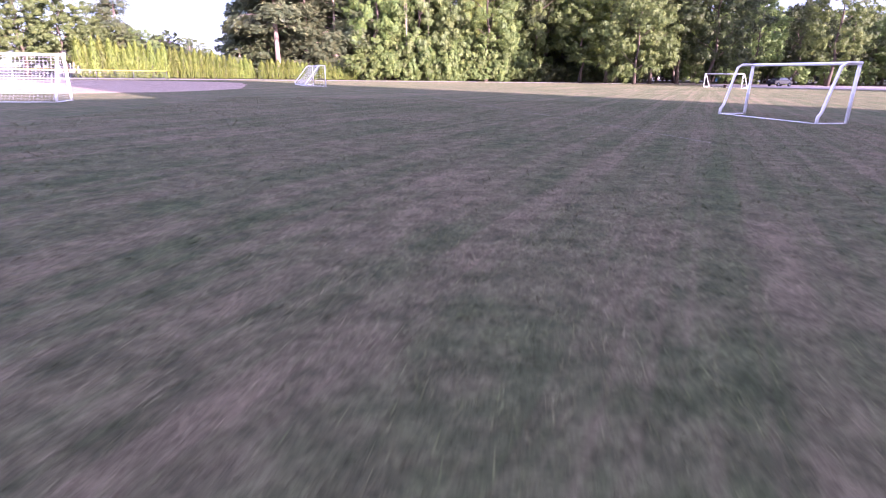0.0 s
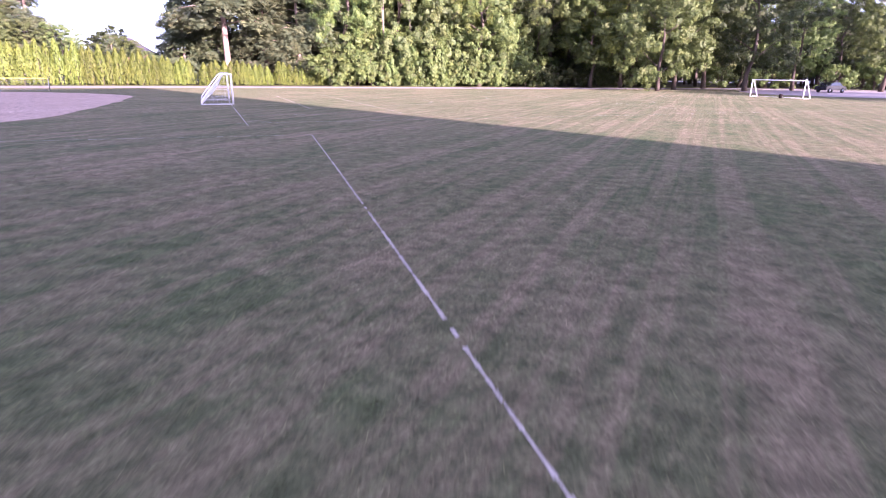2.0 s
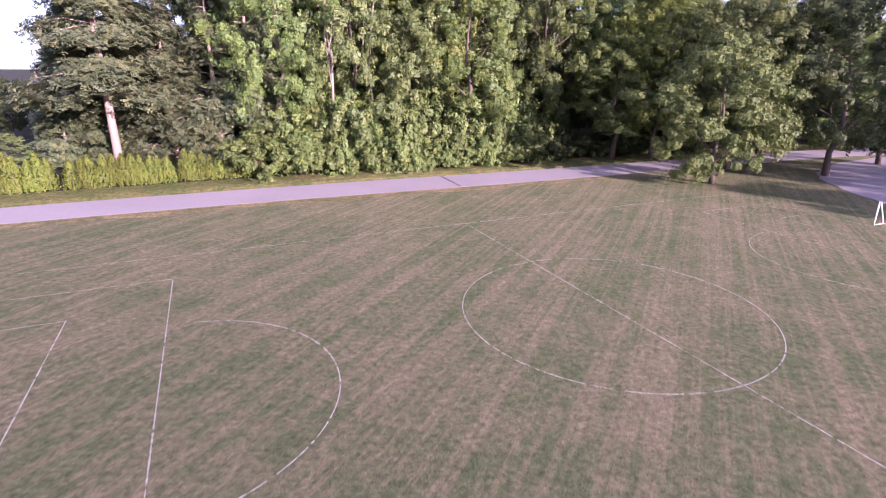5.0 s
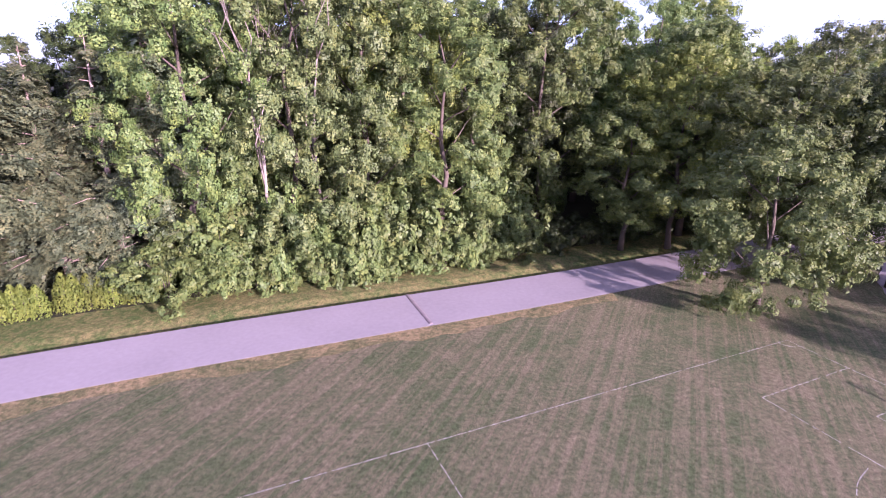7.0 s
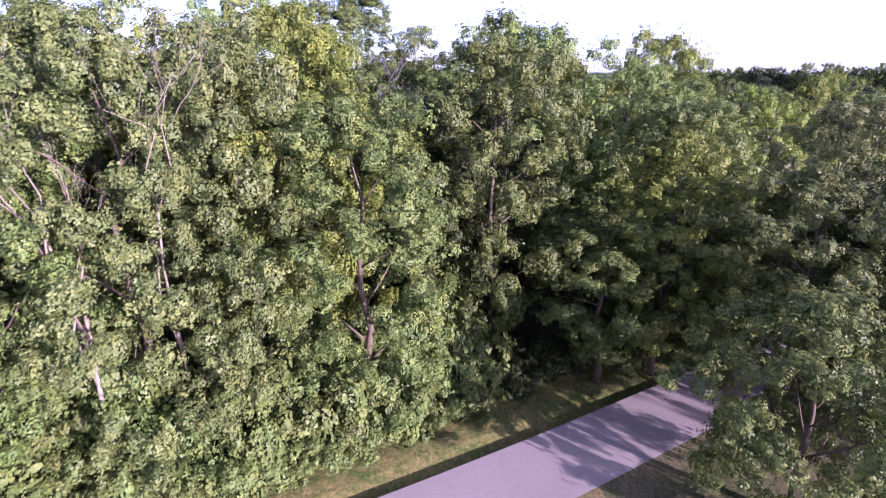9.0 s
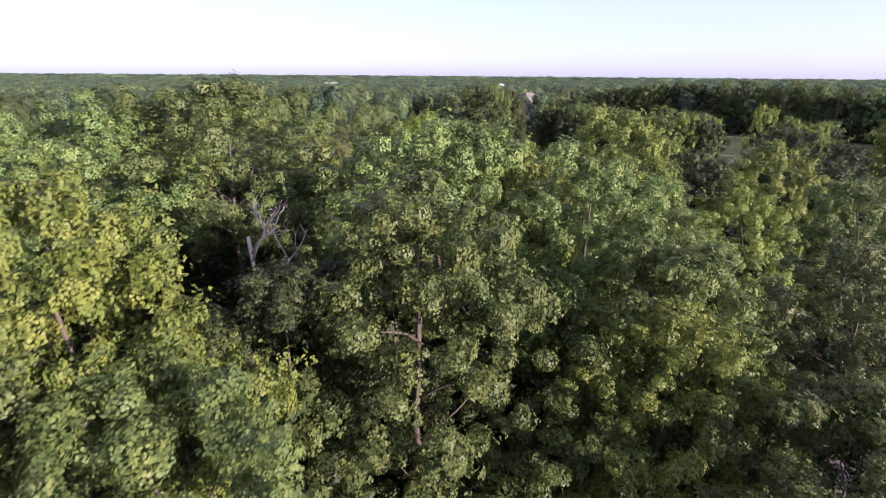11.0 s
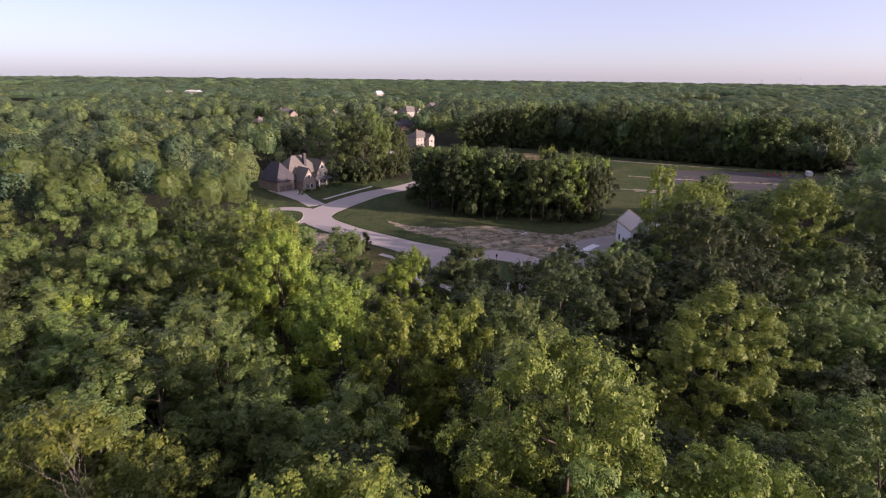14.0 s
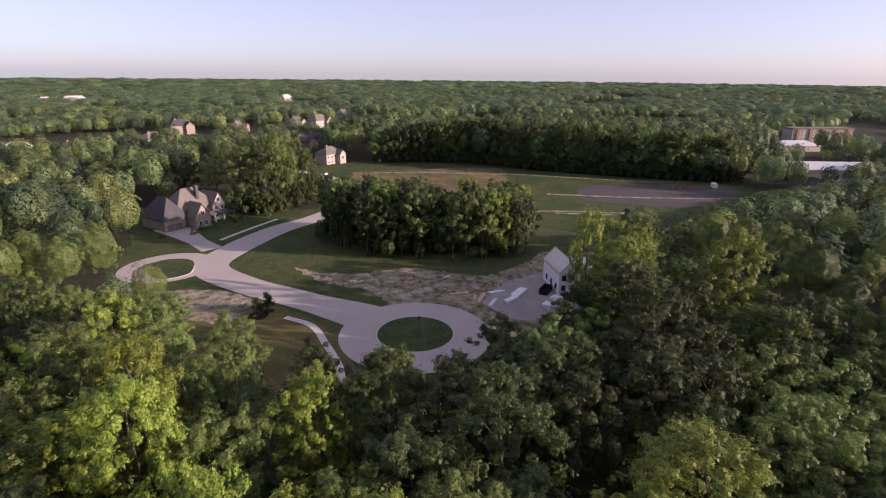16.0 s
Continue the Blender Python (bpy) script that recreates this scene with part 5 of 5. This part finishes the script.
def window(parent, x, y, z, w, h, face):
    """A framed window on a wall that faces -y, +y, -x or +x."""
    turn = {"-y": 0, "+x": 90, "+y": 180, "-x": 270}[face]
    m = pose(x, y, z, 0, 0, turn)
    bm = bmesh.new()
    for b in ((-w / 2 - 0.12, -0.08, -h / 2 - 0.12, -w / 2, 0.05, h / 2 + 0.12), (w / 2, -0.08, -h / 2 - 0.12, w / 2 + 0.12, 0.05, h / 2 + 0.12), (-w / 2, -0.08, h / 2, w / 2, 0.05, h / 2 + 0.12), (-w / 2, -0.1, -h / 2 - 0.12, w / 2, 0.05, -h / 2), (-0.04, -0.05, -h / 2, 0.04, 0.02, h / 2)):
        box(bm, *b, m)
    o = part("window", (bm, TRIM), parent)
    bm = bmesh.new()
    box(bm, -w / 2, -0.03, -h / 2, w / 2, 0.0, h / 2, m)
    part("pane", (bm, GLASS), o)


def large_house():
    """Stone and siding house with a steep many-gabled roof. Its front faces -y before turning."""
    g = thing("large_house", pose(80.0, 361.0, 0, 0, 0, 20), "large stone-fronted house with steep tan roofs and a chimney", "house")
    part("wall", (boxes((-8, -5, 0, 8.5, 6.5, 6.2)), SIDING), g, "cream siding walls")
    bm = bmesh.new()
    hip(bm, -8, -5, 8.5, 6.5, 6.2, 13.0)
    part("roof", (bm, ROOF), g, "tan shingled hip roof")
    bm = bmesh.new()
    gable_wall(bm, -5.6, -12.0, 0.6, -4.9, 4.3, 9.2, "y")
    part("front_wing", (bm, STONE), g, "tan stone front wing")
    bm = bmesh.new()
    gable(bm, -5.6, -12.0, 0.6, -4.9, 4.3, 9.3, "y")
    part("wing_roof", (bm, ROOF), g)
    part("garage_wall", (boxes((-14.5, -7.0, 0, -6.5, 8.0, 4.2)), STONE), g)
    bm = bmesh.new()
    hip(bm, -14.5, -7.0, -5.0, 8.0, 4.2, 11.4)
    # dark shingles stand in for shade on this roof's slopes
    part("garage_roof", (bm, ROOF_DARK), g, "garage roof with its shade put into dark shingles")
    bm = bmesh.new()
    gable_wall(bm, 5.2, -6.8, 10.8, 3, 6.4, 10.8, "y")
    part("side_wing", (bm, SIDING), g, "cream gabled side wing")
    bm = bmesh.new()
    gable(bm, 5.2, -6.8, 10.8, 3, 6.4, 10.9, "y")
    part("side_roof", (bm, ROOF), g)
    bm = boxes((1.4, -3.2, 5, 2.6, -1.8, 14.0))
    part("chimney", (bm, ROOF_DARK), g, "dark chimney stack")
    bm = bmesh.new()
    hip(bm, 0.8, -9.2, 13.0, -6.6, 3.1, 4.3, 0.3)
    part("porch_roof", (bm, ROOF_DARK), g)
    for x in (1.2, 4.6, 8.2, 12.6):
        part("porch_post", (boxes((x - 0.15, -9.1, 0, x + 0.15, -8.8, 3.0)), TRIM), g)
    for x in (-12.4, -9.2):
        part("garage_door", (boxes((x - 1.3, -7.12, 0, x + 1.3, -6.97, 2.4)), ROOF), g)
    for x, z in ((-3.6, 1.8), (-1.4, 1.8), (-2.5, 5.6)):
        window(g, x, -12.02, z, 1.2, 1.7, "-y")
    for x, z in ((6.8, 2.0), (9.2, 2.0), (6.8, 5.0), (9.2, 5.0), (8.0, 8.0)):
        window(g, x, -6.82, z, 1.1, 1.5, "-y")
    for y in (-4.5, -1.5):
        window(g, 10.82, y, 2.0, 1.2, 1.5, "+x"), window(g, 10.82, y, 5.0, 1.2, 1.5, "+x")
    window(g, 2.5, -5.02, 4.9, 1.4, 1.4, "-y")
    part("front_door", (boxes((3.2, -5.1, 0, 4.4, -4.96, 2.2)), BLUE), g)


def new_build():
    """A house under construction: white wrap, bare rafters."""
    g = thing("unfinished_house", pose(146.0, 230.5, 0, 0, 0, -28), "unfinished house in white wrap with bare roof rafters", "house")
    bm = bmesh.new()
    gable_wall(bm, -4.5, -5, 1.5, 7, 6.2, 9.2, "y")
    part("wall", (bm, WRAP), g)
    part("side_wall", (boxes((1.45, -2, 0, 9, 6.5, 6.0)), WRAP), g)
    bm = bmesh.new()
    gable_wall(bm, 0.2, -7.5, 4.8, -1.9, 3.8, 6.6, "y")
    part("porch_wall", (bm, WRAP), g)
    bm = bmesh.new()
    gable(bm, 0.2, -7.5, 4.8, -1.9, 3.8, 6.7, "y", 0.3, 0.12)
    part("porch_deck", (bm, TIMBER), g, "bare plywood roof deck")
    for k in range(13):
        y = -5.2 + k * 1.02
        part("rafter", joined("rafter", [tube([(-5.0, y, 5.9), (-1.5, y, 9.5), (2.0, y, 5.9), (-5.0, y, 5.9)], [0.09] * 4, 4)], TIMBER, False), g)
    for k in range(8):
        x = 2.2 + k * 0.95
        part("rafter", joined("rafter", [tube([(x, -2.4, 5.9), (x, 2.2, 9.0), (x, 6.9, 5.9), (x, -2.4, 5.9)], [0.09] * 4, 4)], TIMBER, False), g)
    for x, z in ((-3.2, 1.8), (-0.6, 1.8), (-3.2, 4.6), (-1.0, 4.6)):
        part("opening", (boxes((x - 0.6, -5.06, z - 0.8, x + 0.6, -4.95, z + 0.8)), GLASS), g)
    for y in (-3.0, 0.5, 4.0):
        part("opening", (boxes((-4.56, y - 0.6, 1.0, -4.45, y + 0.6, 2.6)), GLASS), g)
    part("opening", (boxes((6, -2.06, 0.9, 8, -1.95, 2.5)), GLASS), g)
    part("doorway", (boxes((1.4, -7.56, 0, 3.4, -7.45, 2.6)), GLASS), g)


def far_house(x, y, w, d, h, turn, wall, roof, label, wing=True):
    g = thing("house", pose(x, y, 0, 0, 0, turn), label, "house", "houses among the far trees")
    part("wall", (boxes((-w / 2, -d / 2, 0, w / 2, d / 2, h)), wall), g)
    bm = bmesh.new()
    hip(bm, -w / 2, -d / 2, w / 2, d / 2, h, h + d * 0.42)
    part("roof", (bm, roof), g)
    if wing:
        bm = bmesh.new()
        gable_wall(bm, w * 0.08, -d / 2 - 3.5, w * 0.42, -d / 2 + 0.3, h, h + w * 0.15, "y")
        part("wing", (bm, wall), g)
        bm = bmesh.new()
        gable(bm, w * 0.08, -d / 2 - 3.5, w * 0.42, -d / 2 + 3.0, h, h + w * 0.16, "y")
        part("wing_roof", (bm, roof), g)
        window(g, w * 0.25, -d / 2 - 3.52, h * 0.6, 1.6, 1.6, "-y")
    part("chimney", (boxes((-w * 0.2, -0.6, h, -w * 0.2 + 1.2, 0.6, h + d * 0.5)), BRICK), g)
    for k in range(4):
        xx = -w / 2 + w * (k + 0.6) / 5
        for z in (1.7, 4.6):
            if z < h and not (wing and w * 0.05 < xx < w * 0.45):
                window(g, xx, -d / 2 - 0.02, z, 1.2, 1.4, "-y")


large_house()
new_build()
far_house(187, 463, 15, 10, 6.5, 20, SIDING, ROOF, "cream house with a tan hip roof by the field")
far_house(127, 549, 20, 12, 7, 15, BRICK, ROOF_DARK, "red brick house with a grey roof among trees")
far_house(110, 612, 20, 11, 6.5, 35, STONE, ROOF, "stone house with a tan roof among trees")
far_house(203, 540, 18, 10, 6, -5, BRICK, ROOF_DARK, "brick house with a dark roof among trees")
far_house(218, 560, 15, 10, 6, 25, STONE, ROOF_DARK, "grey stone house with a dark roof among trees")
far_house(284, 692, 24, 14, 8, 25, SIDING, ROOF, "large cream house with a tan roof far off")
far_house(262, 700, 18, 12, 7, 5, SIDING, ROOF, "cream house with a pinkish roof far off")
far_house(353, 772, 24, 12, 8, 40, SIDING, ROOF, "cream house with a broad tan roof far off")
far_house(193, 675, 16, 11, 7, 40, BRICK, ROOF, "brick house with a tan roof far off")
far_house(148, 700, 22, 13, 8, 10, STONE, ROOF_DARK, "stone house with a grey roof far off")
far_house(56, 576, 16, 10, 7, 30, STONE, ROOF, "tan house half hidden by trees")
far_house(27, 588, 16, 8, 8, 0, SIDING, METAL_ROOF, "pale house with a light roof in the trees", False)
far_house(104, 1291, 40, 16, 9, 10, SIDING, METAL_ROOF, "long white hall far off in the woods", False)
far_house(63, 1311, 24, 14, 8, 0, SIDING, METAL_ROOF, "white hall far off in the woods", False)
far_house(463, 1243, 30, 14, 9, 30, SIDING, METAL_ROOF, "pale hall far off in the woods", False)
far_house(-76, 180, 13, 9, 5.5, 15, BRICK, ROOF_DARK, "brown house with a dark roof behind the hedge", False)
far_house(-96, 172, 12, 9, 5.5, 30, SIDING, ROOF_DARK, "pale house with a grey roof behind the hedge", False)


def apartment():
    g = thing("apartment_block", pose(590, 326, 0, 0, 0, -32) @ Matrix.Diagonal((0.78, 0.8, 0.86, 1)), "pale four-storey apartment block with red brick bays", "building")
    part("wall", (boxes((-36, -8, 0, 36, 8, 15)), SIDING), g)
    part("roof", (boxes((-36.6, -8.6, 15, 36.6, 8.6, 16.4)), ROOF), g)
    for k in range(5):
        x = -30 + k * 15
        part("bay", (boxes((x - 1.7, -9.0, 0, x + 1.7, -7.9, 15.6)), BRICK), g, "red brick bay")
    for k in range(16):
        x = -34 + k * 4.55
        for z in (2.2, 5.8, 9.4, 13.0):
            if min(abs(x + 30 - j * 15) for j in range(5)) > 3.2:
                window(g, x, -8.02, z, 1.5, 1.6, "-y")


apartment()
g = thing("long_shed", pose(414, 256, 0, 0, 0, -38), "long low shed with a white metal roof", "building")
part("wall", (boxes((-25, -8, 0, 25, 8, 4.5)), SIDING), g)
bm = bmesh.new()
gable(bm, -25, -8, 25, 8, 4.5, 8.0)
part("roof", (bm, METAL_ROOF), g)
g = thing("long_shed", pose(520, 318, 0, 0, 0, -30), "low hall with a rounded white roof", "building")
part("wall", (boxes((-18, -8, 0, 18, 8, 4.5)), SIDING), g)
bm = bmesh.new()
hip(bm, -18, -8, 18, 8, 4.5, 8.0)
part("roof", (bm, METAL_ROOF), g)
flat("shed_yard", rough_outline([(386, 236), (430, 226), (470, 262), (440, 296), (410, 280)], 0.5, 41, 4), 0.02, ASPHALT, "grey asphalt yard before the long shed", "yard")

# ---- small things round the street end ----
lamp = thing("street_lamp", (96.3, 229.5, 0.19), "dark post lamp on the round island", "lamp")
part("post", joined("post", [tube([(0, 0, -0.1), (0, 0, 0.5), (0, 0, 4.6)], [0.11, 0.07, 0.05], 8)], MULCH), lamp)
part("arm", joined("arm", [tube([(0, 0, 4.6), (0.25, 0, 4.75), (0.6, 0, 4.7)], [0.04, 0.035, 0.03], 6)], MULCH), lamp)
part("lantern", joined("lantern", [tube([(0, 0, 4.55), (0, 0, 4.7), (0, 0, 5.1), (0, 0, 5.25)], [0.08, 0.2, 0.24, 0.05], 8)], MULCH), lamp)
wc = thing("portable_toilet", pose(109.6, 220.5, 0, 0, 0, 25), "blue-green plastic portable toilet beside the street end", "toilet")
part("cabin", (boxes((-0.75, -0.75, 0.1, 0.75, 0.75, 2.5)), BLUE), wc)
part("roof", (boxes((-0.82, -0.82, 2.5, 0.82, 0.82, 2.75)), TRIM), wc)
part("door", (boxes((-0.5, -0.8, 0.2, 0.5, -0.74, 2.3)), STEEL), wc)
r5 = np.random.RandomState(5)


def stack(x, y, ln, wd, ht, turn, mat, label, name="lumber_stack"):
    g = thing(name, pose(x, y, 0.03, 0, 0, turn), label, "stack")
    n = max(2, int(wd / 0.45))
    for k in range(n):
        for j in range(max(1, int(ht / 0.3))):
            o = r5.uniform(-0.3, 0.3)
            part("board", (boxes((-ln / 2 + o, -wd / 2 + k * wd / n, j * 0.3, ln / 2 + o, -wd / 2 + (k + 0.85) * wd / n, j * 0.3 + 0.26)), mat), g)


stack(132, 235, 6, 2.2, 0.6, 20, WRAP, "wrapped stack of building boards")
stack(127, 232.5, 4.5, 1.6, 0.9, 10, WRAP, "wrapped pallets of building material")
stack(122, 238.5, 6, 1.2, 0.4, 35, TIMBER, "loose stack of new timber")
stack(119, 244, 5, 1.0, 0.3, -20, TIMBER, "loose new timber on the soil")
stack(136.5, 226, 2.5, 2.2, 1.3, 5, WRAP, "white wrapped pallet before the unfinished house")
stack(133.5, 223.5, 2.2, 1.8, 1.0, 40, WRAP, "white wrapped pallet on the building plot")
stack(113.5, 218.5, 3.6, 1.6, 1.0, 60, TIMBER, "pile of timber offcuts beside the street end")
stack(116.5, 215.8, 3.0, 1.4, 0.8, 20, STEEL, "pile of grey scrap beside the street end")
stack(127.8, 239.1, 4.2, 1.2, 0.3, -15, WRAP, "pale insulation sheets lying on the soil", "sheet_stack")
stack(120.7, 239.6, 3.4, 0.8, 0.3, 50, TIMBER, "grey boards lying on the bare soil")
stack(122.2, 234.4, 5.0, 1.0, 0.3, 30, TRIM, "pale boards lying beside the street end")
stack(131.6, 224.4, 2.6, 2.2, 1.2, 15, WRAP, "white wrapped pallet of building blocks")
stack(115.2, 219.2, 3.2, 1.8, 0.9, -30, TIMBER, "heap of dark offcuts beside the street end")
stack(123.9, 255.7, 2.4, 0.5, 0.3, 10, TRIM, "single pale board on the soil")
skip = thing("rubbish_container", pose(138.5, 231.5, 0, 0, 0, 25), "dark steel rubbish container before the unfinished house", "container")
part("tub", (boxes((-2.4, -1.1, 0, 2.4, 1.1, 0.15), (-2.4, -1.1, 0.15, -2.28, 1.1, 1.5), (2.28, -1.1, 0.15, 2.4, 1.1, 1.5), (-2.28, -1.1, 0.15, 2.28, -0.98, 1.5), (-2.28, 0.98, 0.15, 2.28, 1.1, 1.5)), MULCH), skip)
YOUNG = broadleaf("young_tree", "young dark conifer planted in a mulch ring", LEAF_DEEP_SHADED, 140, 4.4, 0.9, 0.5, 20, 520, 0.28, "tall", rise=0.8)
for k, (x, y) in enumerate(((74.2, 236.5), (72.2, 261.5), (75.0, 262.5))):
    settle(YOUNG, x, y, 1.0 + 0.1 * k, 60 * k)
    flat("mulch_bed", rough_outline(ring(x, y, (1.3, 2.4, 1.3)[k], 14), 0.12, 50 + k, 0.6), 0.05, MULCH, "dark mulch ring round a young tree", "mulch", 0.06)
for k in range(16):
    x, y = r5.uniform(64, 100), r5.uniform(342, 349)
    settle(BUSHES[k % 2], x, y + (x - 80) * 0.35, r5.uniform(0.18, 0.4), r5.uniform(0, 360))
board = thing("estate_sign", pose(163.5, 418, 0, 0, 0, 20), "small white sign board beside the street", "sign")
part("panel", (boxes((-1.2, -0.06, 0.9, 1.2, 0.06, 2.3)), TRIM), board)
for x in (-1.0, 1.0):
    part("post", (boxes((x - 0.06, -0.04, -0.1, x + 0.06, 0.04, 0.9)), TIMBER), board)
for k in range(5):
    x, y = 296 + k * 2.2, 288 - k * 1.6
    b = thing("red_barrier", pose(x, y, 0.03, 0, 0, 40), "orange-red barrier at the edge of the dark ground", "barrier", "red barriers")
    part("panel", (boxes((-0.9, -0.08, 0.4, 0.9, 0.08, 1.9)), RED), b)
    part("foot", (boxes((-0.7, -0.4, 0, -0.5, 0.4, 0.4), (0.5, -0.4, 0, 0.7, 0.4, 0.4)), RED), b)
van = thing("trailer", pose(314, 276, 0.03, 0, 0, 40), "pale trailer at the edge of the dark ground", "trailer")
part("body", (boxes((-2.6, -1.1, 0.6, 2.6, 1.1, 2.7)), TRIM), van)
for s in (-1, 1):
    part("wheel", joined("wheel", [tube([(0, s * 1.0, 0.38), (0, s * 1.2, 0.38)], [0.38, 0.38], 14)], TYRE), van)


def car(x, y, turn, label):
    g = thing("car", pose(x, y, 0.02, 0, 0, turn), label, "car")
    bm = bmesh.new()
    prof = [(-2.25, 0.35), (-2.3, 0.75), (-2.0, 0.98), (-1.5, 1.02), (-0.9, 1.48), (0.6, 1.50), (1.3, 1.02), (2.1, 0.88), (2.3, 0.65), (2.25, 0.35)]
    a = [bm.verts.new((u, -0.88 + 0.14 * max(0, z - 0.9), z)) for u, z in prof]
    b = [bm.verts.new((u, 0.88 - 0.14 * max(0, z - 0.9), z)) for u, z in prof]
    n = len(prof)
    for i in range(n):
        bm.faces.new((a[i], a[(i + 1) % n], b[(i + 1) % n], b[i]))
    bm.faces.new(a[::-1]), bm.faces.new(b)
    part("body", (bm, BLACK), g)
    for s in (-1, 1):
        for u in (-1.4, 1.45):
            w = part("wheel", joined("wheel", [tube([(u, s * 0.72, 0.33), (u, s * 0.92, 0.33)], [0.33, 0.33], 16)], TYRE), g)
            part("rim", joined("rim", [tube([(u, s * 0.9, 0.33), (u, s * 0.935, 0.33)], [0.2, 0.19], 12)], STEEL), w)
        bm = bmesh.new()
        vs = [bm.verts.new((u, s * (0.895 - 0.14 * max(0, z - 0.9)), z)) for u, z in ((-1.35, 1.05), (-0.85, 1.42), (0.55, 1.44), (1.1, 1.05))]
        bm.faces.new(vs)
        part("side_window", (bm, GLASS), g)
        part("headlight", (boxes((2.22, s * 0.6 - 0.18, 0.68, 2.31, s * 0.6 + 0.18, 0.8)), TRIM), g)


car(64.2, 112.4, 20, "black hatchback parked on the pale lot")
can = thing("waste_bin", (41.4, 88.6, 0), "small dark bin beside the goal", "bin")
part("body", joined("body", [tube([(0, 0, 0), (0, 0, 0.35), (0, 0, 0.42)], [0.16, 0.2, 0.12], 10)], MULCH), can)
